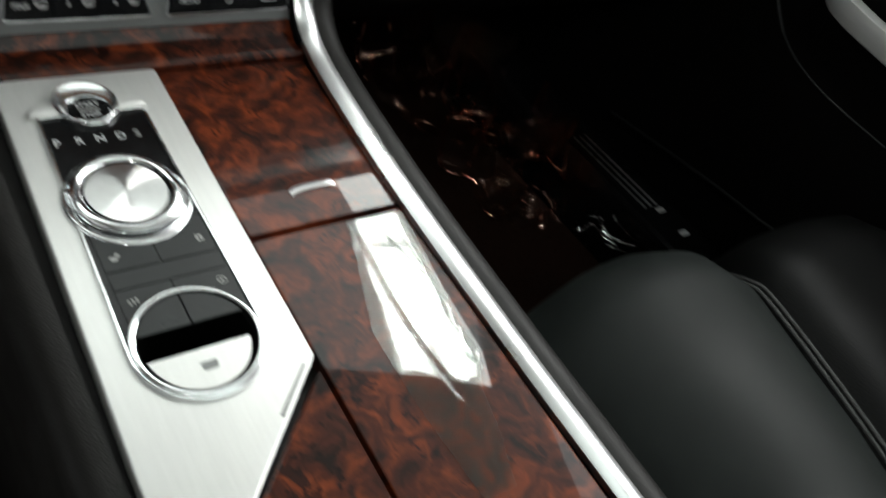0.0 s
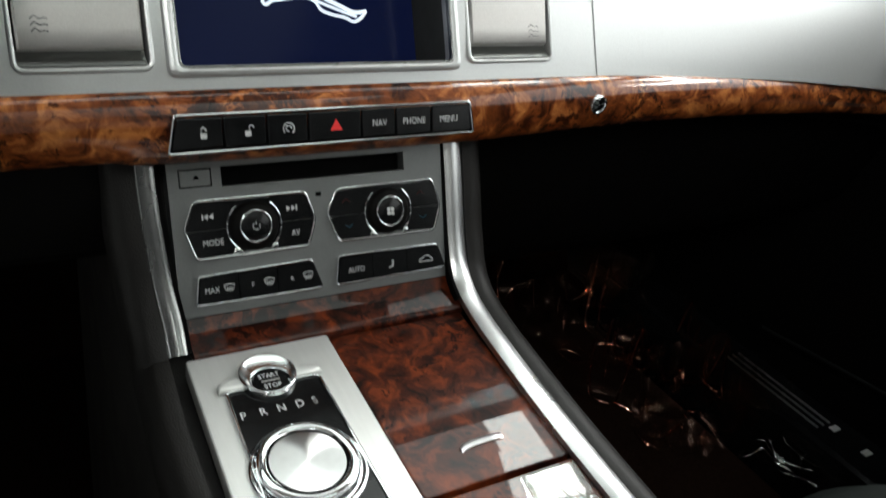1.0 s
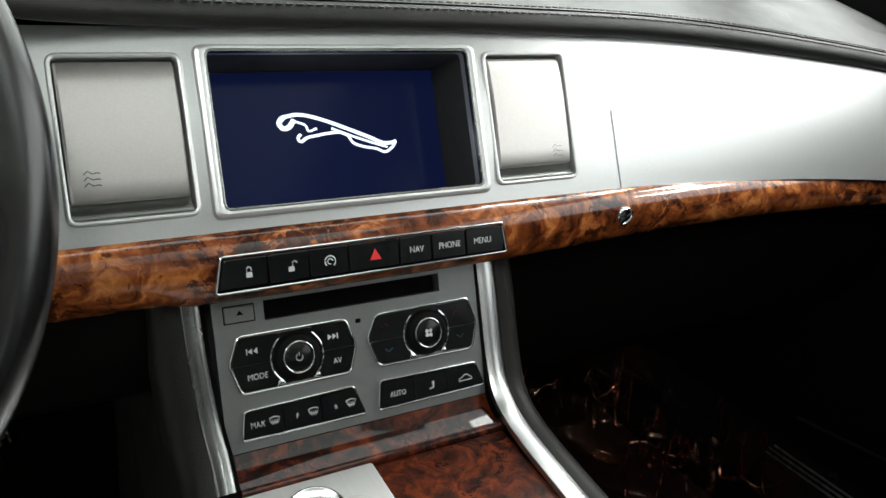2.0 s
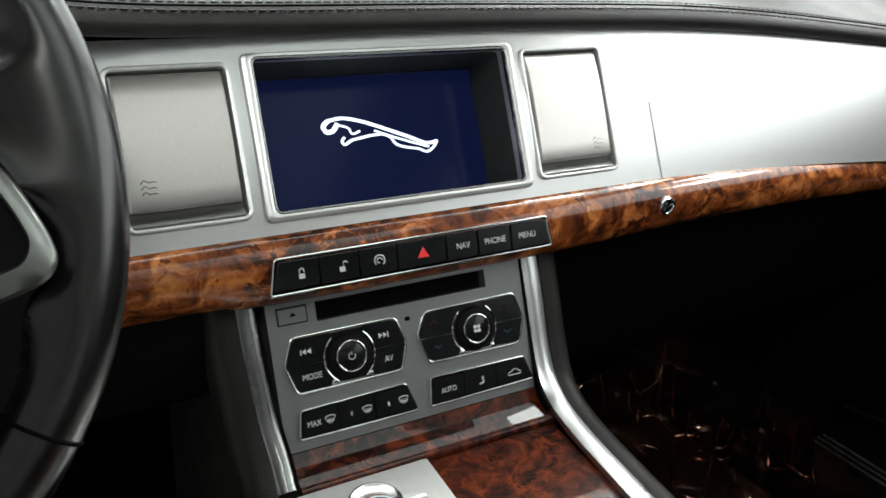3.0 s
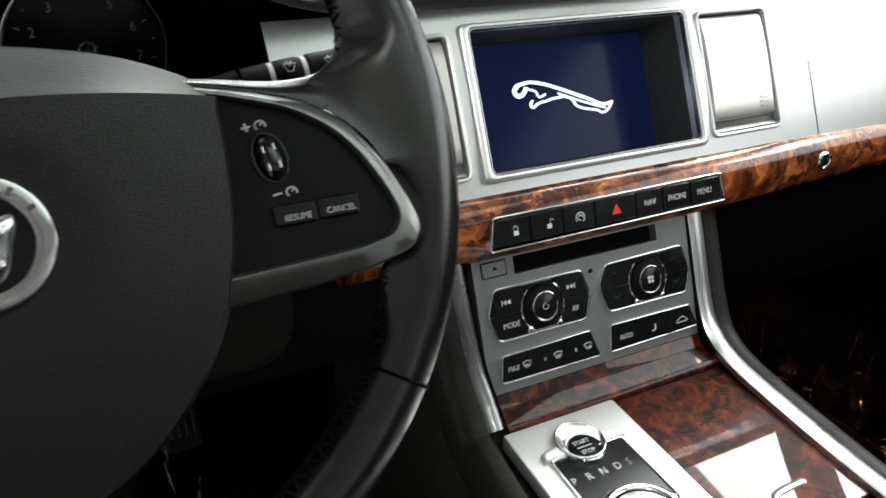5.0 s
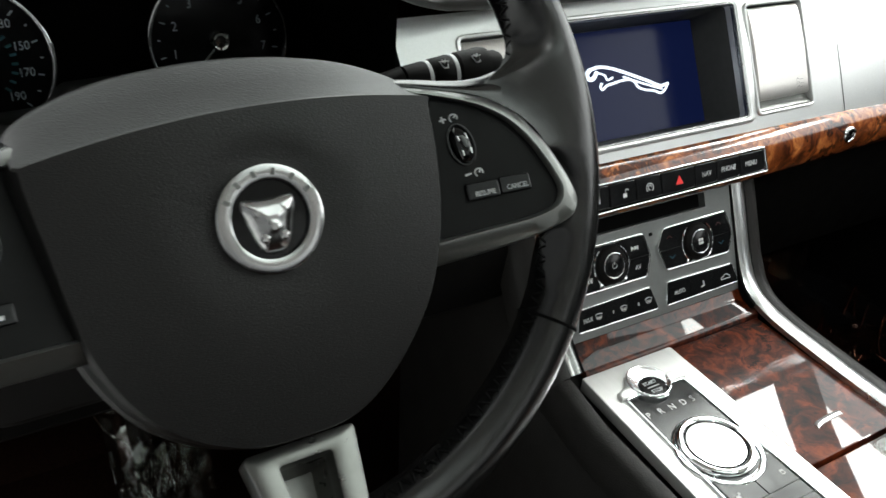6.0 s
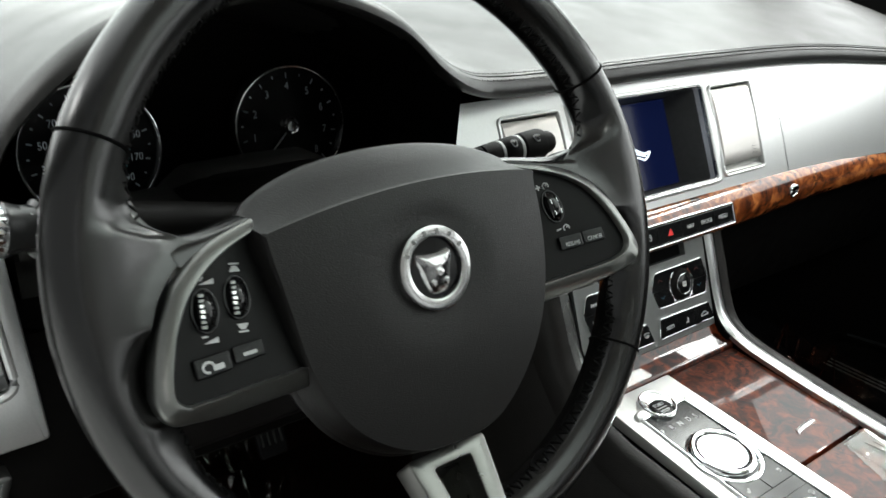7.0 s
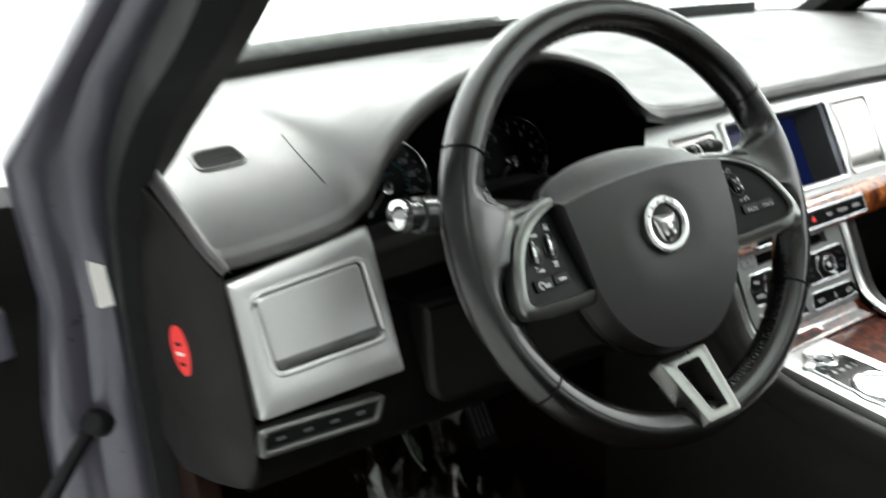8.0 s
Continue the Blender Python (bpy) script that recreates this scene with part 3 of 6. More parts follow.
# outer vent by the passenger's door
VENT = FAS @ Matrix.Translation((0.0, -drop(0.64), 0.25 * drop(0.64) + 0.0035))
hole = rp([(0.6095, 0.022), (0.672, 0.018), (0.672, 0.088), (0.6095, 0.092)], 0.004, 4)
bm = bmesh.new()
ring_frame(bm, inset(hole, -0.0030), hole, -0.012, 0.0022, VENT, 0.0012, -0.010)
vent = part("vent_surround", bm, SILVER, fascia, "satin silver vent surround")
bm = bmesh.new()
slab(bm, inset(hole, 0.0012), -0.014, -0.0005, VENT, 0.003)
part("vent_lid", bm, SILVER, vent)
bm = bmesh.new()
slab(bm, rect(0.6105, 0.0865, 0.671, 0.0900, 0.0008, 2), -0.004, 0.0003, VENT)
part("vent_slot", bm, DARKHOLE, vent, "dark slot above the lid")

for nm, a, b in (("oddments_door", -0.1775, -0.110), ("oddments_door", 0.110, 0.178)):
    bm = bmesh.new()
    prof = [(0.0128, -0.008), (0.0130, -0.0026), (0.0136, -0.0008), (0.0150, 0.0), (0.025, 0.0006), (0.04, 0.0013), (0.06, 0.0017), (0.08, 0.0009), (0.0905, -0.0006), (0.0935, -0.003)]
    a1, b1 = a + 0.0004, b - 0.0014
    secs = [[FAS @ Vector((a1 + (b1 - a1) * s, v, w + 0.0035 - (0.0015 if s in (0, 1) else 0))) for v, w in prof] + [FAS @ Vector((a1 + (b1 - a1) * s, 0.0935, -0.014)), FAS @ Vector((a1 + (b1 - a1) * s, 0.0128, -0.015))] for s in (0, 0.02, 0.5, 0.98, 1)]
    loft(bm, secs)
    lid = part(nm, bm, LIDSILVER, dash, "fine-grained silver lid")
    # the scoop's shade is put into its darker metal colour
    bm = bmesh.new()
    scoop = [(0.0036, -0.0002), (0.0046, 0.0), (0.0058, -0.0010), (0.0082, -0.0034), (0.0108, -0.0050), (0.0134, -0.0056), (0.0134, -0.012), (0.0036, -0.012)]
    loft(bm, [[FAS @ Vector((a1 - 0.0006 + (b1 - a1 + 0.0014) * s, v, w + 0.0030)) for v, w in scoop] for s in (0, 1)])
    part("finger_scoop", bm, TRIMMETAL, lid, "concave finger scoop with its shade in a darker grey", 50)
    bm = bmesh.new()
    hole = rect(a - 0.0006, 0.0034, b + 0.0006, 0.0955, 0.004, 5)
    ring_frame(bm, inset(hole, -0.0030), hole, -0.010, 0.0043, FAS, 0.0013, -0.010)
    part("lid_surround", bm, SILVER, lid)
    bm = bmesh.new()
    slab(bm, rect(a - 0.003, 0.001, b + 0.003, 0.098), -0.022, -0.0165, FAS)
    part("backing", bm, DARKHOLE, lid)
    for k in range(3):
        bm = bmesh.new()
        x0, v0 = (a + 0.0085, 0.0225) if a < 0 else (b - 0.0185, 0.0185)
        tube(bm, [FAS @ Vector((x0 + 0.0011 * q, v0 + 0.0034 * k + dv, 0.0043)) for q, dv in enumerate((0.0, 0.0012, 0.0021, 0.0013, 0.0005, 0.0004, 0.0008, 0.0007, 0.0003))], 0.0004 if a < 0 else 0.0002, 5)
        part("wave_mark", bm, GREYTRIM, lid, "small embossed wave")

# burl strip
bm = bmesh.new()
secs = []
for k in range(41):
    x = -0.2035 + 0.9135 * k / 40
    d = drop(x)
    t = max(0.0, (x - 0.12) / 0.5)
    hi, lo = 0.591 - 0.9 * d, 0.5425 - 0.9 * d + 0.018 * min(1, t) + (0.004 if x < -0.12 else 0)
    dp = 0.0205 - 0.006 * min(1, t)
    mid, hh = (hi + lo) / 2, (hi - lo) / 2
    row = [(0.012, mid + hh)] + [(-0.002 - dp * math.cos(a) ** 0.8 if abs(a) < 1.57 else 0, mid + hh * math.sin(a)) for a in [1.45, 1.2, 0.95, 0.7, 0.45, 0.2, -0.05, -0.3, -0.55, -0.8, -1.05, -1.3, -1.5]] + [(0.012, mid - hh)]
    secs.append([(x, y + 0.003 - 0.1 * d, z) for y, z in row])
loft(bm, secs)
strip = part("wood_strip", bm, BURL, dash, "polished burl walnut strip", 50)
bm = bmesh.new()
revolve(bm, [(0.0075, -0.004), (0.0078, 0.0), (0.0072, 0.0016), (0.0060, 0.0018), (0.0055, 0.001), (0.004, 0.0016), (0.0, 0.0022)], plane_frame((0.2215, -0.0185, 0.5715), (-0.05, 1)), 28)
part("release_button", bm, CHROME, strip, "round chrome button")

# lower dash, knee panels, column shroud
bm = bmesh.new()
loft(bm, [[(x, 0.01, 0.552 - drop(x)), (x, 0.03, 0.50), (x, 0.06, 0.40), (x, 0.14, 0.33), (x, 0.4, 0.33), (x, 0.4, 0.60), (x, 0.05, 0.59)] for x in (0.125, 0.3, 0.5, 0.73)])
part("glovebox_panel", bm, BLACK, dash)
bm = bmesh.new()
loft(bm, [[(x, 0.035, 0.60), (x, 0.03, 0.57), (x, 0.015, 0.52), (x, 0.026, 0.472), (x, 0.045, 0.456), (x, 0.1, 0.438), (x, 0.4, 0.44), (x, 0.4, 0.62), (x, 0.1, 0.62)] for x in (-0.70, -0.55, -0.4, -0.25, -0.125)])
part("knee_panel", bm, BLACK, dash)
bm = bmesh.new()
secs = []
for y, z, a, b in ((-0.075, 0.655, 0.045, 0.035), (-0.06, 0.655, 0.055, 0.045), (0.0, 0.635, 0.06, 0.055), (0.06, 0.615, 0.07, 0.06), (0.1, 0.60, 0.075, 0.06)):
    secs.append([(-0.384 + p.x, y, z + p.y) for p in rp([(-a, -b), (a, -b), (a * 0.9, b), (-a * 0.9, b)], 0.025, 4)])
loft(bm, secs)
part("column_shroud", bm, BLACK, dash)
# padded knee cover round the column, with rounded lower corners
bm = bmesh.new()
kc = rp([(-0.528, 0.600), (-0.528, 0.494), (-0.233, 0.494), (-0.229, 0.600)], [0.004, 0.03, 0.03, 0.004], 6)
rings(bm, [([(p.x, p.y) for p in inset(kc, d)], w) for d, w in ((0.0, -0.03), (0.0, -0.006), (0.002, -0.002), (0.006, 0.0))], Matrix(((1, 0, 0, 0), (0, 0, -1, 0.002), (0, 1, 0, 0), (0, 0, 0, 1))))
part("knee_cover", bm, CAPSKIN, dash, "dark padded knee cover", 50)

# outboard silver panel with vent lid, switch pocket below
bm = bmesh.new()
outer = rp([(-0.068, 0.046), (0.064, 0.066), (0.068, -0.067), (-0.066, -0.069)], 0.004, 4)
hole = rp([(-0.050, 0.031), (0.050, 0.039), (0.055, -0.033), (-0.045, -0.036)], 0.009, 4)
ring_frame(bm, outer, hole, -0.02, 0.0, LFT, 0.004, -0.008)
outb = part("outboard_panel", bm, SILVER, dash, "satin silver outboard panel")
bm = bmesh.new()
slab(bm, inset(hole, 0.002), -0.02, -0.002, LFT, 0.003)
part("vent_lid", bm, SILVER, outb)
# dark strip laid on for the shade of the lid's concave lower band
bm = bmesh.new()
slab(bm, [(-0.0415, -0.0335), (0.0525, -0.0305), (0.0518, -0.0215), (-0.0425, -0.0245)], -0.006, -0.0012, LFT, 0.001)
part("finger_groove", bm, GREYTRIM, outb, "dark strip for the shade on the lid's concave foot")
bm = bmesh.new()
tube(bm, [LFT @ Vector((p.x, p.y, 0.0005)) for p in inset(hole, -0.001)], 0.0026, 10, True)
part("lid_surround", bm, SILVER, outb)
bm = bmesh.new()
sw_o = rp([(-0.070, -0.074), (0.045, -0.080), (0.034, -0.103), (-0.074, -0.098)][::-1], 0.006, 4)
sw_i = inset(sw_o, 0.006)
ring_frame(bm, sw_o, sw_i, -0.02, 0.0, LFT, 0.002, -0.012)
pocket = part("switch_surround", bm, GREYTRIM, dash, "grey switch surround")
bm = bmesh.new()
slab(bm, inset(sw_i, -0.001), -0.02, -0.006, LFT)
part("switch_panel", bm, GLOSS, pocket, "black switch panel")
for k in range(4):
    bm = bmesh.new()
    box(bm, (-0.052 + 0.024 * k, -0.0875 - 0.001 * k, -0.0055), (0.008, 0.003, 0.0006), LFT)
    part("switch_mark", bm, GREYTRIM, pocket)

# end cap towards the open door
bm = bmesh.new()
secs = []
for z, yf, w in ((0.745, 0.062, 0.0), (0.725, 0.045, 0.004), (0.70, 0.022, 0.01), (0.675, 0.006, 0.012), (0.64, -0.002, 0.012), (0.60, -0.008, 0.012), (0.55, -0.011, 0.01), (0.52, -0.008, 0.01), (0.50, 0.0, 0.006), (0.48, 0.015, 0.0), (0.465, 0.04, 0.0)):
    d = 0.036 * min(1.0, max(0.0, (z - 0.672) / 0.073))
    secs.append([(-0.699 - d, yf, z), (-0.703 - d, yf - 0.002 + 0.1 * d, z), (-0.709 - 0.85 * d, yf + 0.003 + 0.2 * d, z), (-0.724 - 0.45 * d, yf + 0.028, z), (-0.740, yf + 0.068, z), (-0.742, 0.3, z), (-0.70, 0.3, z)])
loft(bm, secs)
cap = part("end_cap", bm, CAPSKIN, dash, "brown-grey dash end cap", 60)
bm = bmesh.new()
tagm = Matrix.Translation((-0.7335, 0.046, 0.606)) @ pose(0, 0, 0, 90, 0, -68) @ pose(0, 0, 0, 0, 0, 6)
slab(bm, circle(0.0, 0.0, 0.0112, 28, 0.0225), -0.003, 0.0015, tagm, 0.001)
tag = part("warning_tag", bm, REDTAG, cap, "red oval tag")
for k in (-1, 0, 1):
    bm = bmesh.new()
    box(bm, (0, 0.009 * k - 0.002, 0.0018), (0.0085 - 0.002 * abs(k), 0.003, 0.0006), tagm)
    part("tag_mark", bm, STICKER if k == 0 else RUBBER, tag)
# trim piece between pad and cap
bm = bmesh.new()
TRIM = catmull([(-0.699, 0.001, 0.678), (-0.709, 0.012, 0.697), (-0.719, 0.040, 0.727), (-0.727, 0.072, 0.752), (-0.729, 0.09, 0.762)], 6)
tube(bm, TRIM, lambda t: 0.0045 + 0.0035 * t, 12)
part("corner_trim", bm, TRIMGREY, dash, "mauve-grey corner trim")
# leather turned down from the pad to the trim
bm = bmesh.new()
secs = []
for k in range(25):
    a, b = lip[min(18, round(18 * (1 - k / 24)))] + Vector((0.003, 0.014, 0.0)), TRIM[k] + Vector((0.003, 0.002, 0.003))
    mid = a.lerp(b, 0.5) + Vector((-0.0015, -0.002, 0.002))
    secs.append([a, mid, b, b + Vector((0.004, 0.004, -0.010)), a + Vector((0.004, 0.006, -0.012))])
loft(bm, secs)
part("pad_edge", bm, PADSKIN, dash, "leather turned down at the pad end", 60)
# side demist grille in the pad
def pad_point(x, y):
    """The pad's surface above a place near its front edge."""
    k = max(j for j in range(len(lip) - 1) if lip[j].x <= x)
    p = lip[k].lerp(lip[k + 1], (x - lip[k].x) / max(1e-6, lip[k + 1].x - lip[k].x))
    return on_pad(p, y - p.y, 0.0)


c = pad_point(-0.648, 0.155)
ex = (pad_point(-0.628, 0.155) - pad_point(-0.668, 0.155)).normalized()
ey = (pad_point(-0.648, 0.18) - pad_point(-0.648, 0.13)).normalized()
ez = ex.cross(ey).normalized()
gm = Matrix(((ex.x, ey.x, ez.x, c.x), (ex.y, ey.y, ez.y, c.y), (ex.z, ey.z, ez.z, c.z), (0, 0, 0, 1)))
bm = bmesh.new()
go = rp([(-0.022, -0.022), (0.021, -0.024), (0.022, 0.025), (-0.017, 0.026)], 0.012, 5)
ring_frame(bm, inset(go, -0.003), go, -0.006, 0.0014, gm, 0.0010)
grille = part("demist_grille", bm, PADSKIN, dash, "small side demist grille")
bm = bmesh.new()
slab(bm, go, -0.008, 0.0005, gm)
part("backing", bm, DARKHOLE, grille)
for k in range(6):
    bm = bmesh.new()
    box(bm, (0.001, -0.0170 + 0.0074 * k, 0.0008), (0.036, 0.0014, 0.0008), gm)
    part("slat", bm, BLACK, grille)
# airbag shut line on the pad
bm = bmesh.new()
tube(bm, [pad_point(-0.588 + 0.010 * (1 - k / 10) ** 2, 0.165 - 0.0115 * k) + Vector((0, 0, 0.0002)) for k in range(11)], 0.0005, 6)
part("shut_line", bm, DARKHOLE, dash)

# ---------------------------------------------------------------- touch screen
unit = thing("touch_screen", "recessed navy touch screen with pale outline mark", "screen", tuple(FAS @ Vector((0, 0.05, 0))))
so = rect(-0.1, -0.0035, 0.1, 0.103, 0.006)
si = rect(-0.0925, 0.0025, 0.0925, 0.0985, 0.004)
bm = bmesh.new()
ring_frame(bm, so, si, -0.004, 0.0065, FAS, 0.003, -0.006)
part("bezel", bm, SILVER, unit, "satin silver bezel")
bm = bmesh.new()
lv = [(si, -0.004), (rect(-0.092, 0.003, 0.092, 0.098, 0.004), -0.02), (rect(-0.090, 0.004, 0.090, 0.097, 0.004), -0.044)]
rings(bm, lv, FAS, False, True)
part("recess", bm, RECESS, unit, "dark grey recess walls")
bm = bmesh.new()
ring_frame(bm, inset(si, -0.0016), inset(si, 0.0004), 0.004, 0.0060, FAS, 0.0006, 0.002)
part("inner_edge", bm, RAILGREY, unit, "bright inner edge")
bm = bmesh.new()
slab(bm, rect(-0.0885, 0.005, 0.0895, 0.096), -0.0435, -0.042, FAS)
part("display", bm, SCREEN, unit, "dark blue lit display")
# plain sweeping outline shape in place of the maker's mark
for nm, pts, r in (("mark_back", [(-0.0320, 0.0650), (-0.0207, 0.0662), (-0.0059, 0.0626), (0.0118, 0.0557), (0.0299, 0.0481), (0.0406, 0.0432), (0.0470, 0.0428), (0.0515, 0.0436)], 0.00125),
                   ("mark_tail", [(0.0515, 0.0436), (0.0476, 0.0391), (0.0416, 0.0364), (0.0349, 0.0392), (0.0253, 0.0412), (0.0177, 0.0443), (0.0139, 0.0497), (0.0080, 0.0526)], 0.00095),
                   ("mark_flank", [(0.0022, 0.0555), (0.0170, 0.0494), (0.0324, 0.0437), (0.0440, 0.0398)], 0.0008),
                   ("mark_belly", [(0.0080, 0.0526), (-0.0017, 0.0521), (-0.0096, 0.0510), (-0.0164, 0.0500), (-0.0217, 0.0474), (-0.0236, 0.0500), (-0.0214, 0.0525)], 0.0010),
                   ("mark_limb", [(-0.0260, 0.0620), (-0.0176, 0.0590), (-0.0150, 0.0545), (-0.0090, 0.0560)], 0.0008),
                   ("mark_head", [(-0.0320, 0.0650), (-0.0358, 0.0614), (-0.0338, 0.0572), (-0.0290, 0.0580), (-0.0250, 0.0625)], 0.0016)):
    bm = bmesh.new()
    tube(bm, catmull([FAS @ Vector((x, y, -0.0415)) for x, y in pts], 6), 1.15 * r, 6)
    part(nm, bm, LOGO, unit, "pale glowing curve")

# ---------------------------------------------------------------- button bar under the screen
bar = thing("button_bar", "black seven-button bar with chrome surround in the burl strip", "button bar", tuple(BAR @ Vector((0, 0, 0))))
bo = rp([(-0.107, -0.0115), (0.105, -0.0105), (0.102, 0.0125), (-0.102, 0.0125)], 0.003, 4)
bi = inset(bo, 0.0018)
bm = bmesh.new()
ring_frame(bm, bo, bi, -0.012, 0.0095, BAR, 0.0008, 0.002)
part("surround", bm, CHROME, bar, "thin chrome surround")
bm = bmesh.new()
slab(bm, inset(bi, -0.0004), -0.012, 0.0045, BAR)
part("base", bm, DARKHOLE, bar)
cuts = [-0.1035, -0.073, -0.046, -0.019, 0.018, 0.043, 0.0705, 0.1015]
bicon = [-0.085, -0.058, -0.032, 0.0, 0.031, 0.057, 0.084]
for k in range(7):
    bm = bmesh.new()
    a, b = cuts[k] + 0.0004, cuts[k + 1] - 0.0004
    la, lb = (0.0035 if k == 0 else 0), (0.002 if k == 6 else 0)
    slab(bm, rp([(a - la * 0.3, -0.0085), (b + lb * 0.5, -0.008), (b, 0.0098), (a + la, 0.0098)], 0.001, 2), 0.003, 0.0085, BAR, 0.0008)
    btn = part("button", bm, GLOSS, bar)
    f = at(BAR, bicon[k], 0.0005, 0.0087)
    if k == 3:
        bm = bmesh.new()
        tri = [Vector((-0.0042, -0.003)), Vector((0.0042, -0.003)), Vector((0, 0.0044))]
        slab(bm, tri, 0, 0.0002, f)
        part("hazard_triangle", bm, REDPRINT, btn, "red warning triangle")
    elif k > 3:
        words("lettering", ("NAV", "PHONE", "MENU")[k - 4], 0.0062, f, PRINT, btn, 0.85)
    else:
        bm = bmesh.new()
        if k < 2:
            box(bm, (0, -0.0014, 0.0001), (0.0038, 0.0032, 0.0002), f)
            tube(bm, [f @ Vector((-0.0014 + 0.0022 * (k == 1), 0.0006, 0.0001)), f @ Vector((-0.0014 + 0.0022 * (k == 1), 0.0026, 0.0001)), f @ Vector((0.0 + 0.0022 * (k == 1), 0.0036, 0.0001)), f @ Vector((0.0014 + 0.0022 * (k == 1), 0.0026, 0.0001)), f @ Vector((0.0014 + 0.0022 * (k == 1), 0.0010 + 0.001 * (k == 1), 0.0001))], 0.00045, 5)
        else:
            tube(bm, [f @ Vector((0.0036 * math.cos(q), 0.0036 * math.sin(q), 0.0001)) for q in [0.4 * j - 0.9 for j in range(13)]], 0.00045, 5)
            tube(bm, [f @ Vector((0.0018 * math.cos(q), 0.0018 * math.sin(q), 0.0001)) for q in [0.6 * j for j in range(9)]], 0.0004, 5)
        part("icon", bm, PRINT, btn, "small white icon")

# ---------------------------------------------------------------- audio and climate panel
hv = thing("climate_panel", "grey audio and climate panel with black keys and two knobs", "control panel", tuple(HV @ Vector((0, 0.05, 0))))
bm = bmesh.new()
pu = [-0.1, -0.092, -0.0655, 0.069, 0.095, 0.104]
pv = [-0.001, 0.02, 0.0832, 0.0965, 0.118]
grid_plate(bm, pu, pv, lambda u, v: -0.0655 < u < 0.069 and 0.0832 < v < 0.0965, lambda u, v: HV @ Vector((u, v, 0)), HV.to_3x3() @ Vector((0, 0, -0.02)))
face = part("faceplate", bm, PANEL, hv, "grey satin faceplate")
# black box near the front stands in for shade inside the slot
bm = bmesh.new()
box(bm, (0.0005, 0.0899, -0.0085), (0.1325, 0.0130, 0.006), HV)
part("disc_slot", bm, DARKHOLE, hv, "black filler for the disc slot's dark depth")
bm = bmesh.new()
slab(bm, rect(-0.093, 0.0842, -0.0718, 0.0962, 0.0006, 2), -0.001, 0.0002, HV)
part("key_gap", bm, DARKHOLE, hv)
bm = bmesh.new()
slab(bm, rect(-0.0922, 0.0850, -0.0726, 0.0954, 0.0006, 2), -0.001, 0.0009, HV, 0.0005)
ej = part("eject_key", bm, PANEL, hv)
bm = bmesh.new()
slab(bm, [Vector((-0.0845, 0.0895)), Vector((-0.0795, 0.0895)), Vector((-0.082, 0.0925))], 0.0008, 0.001, HV)
part("eject_mark", bm, DARKHOLE, ej)
bm = bmesh.new()
box(bm, (0.001, 0.072, 0.0), (0.004, 0.003, 0.001), HV, 0.0003)
part("microphone", bm, DARKHOLE, hv)


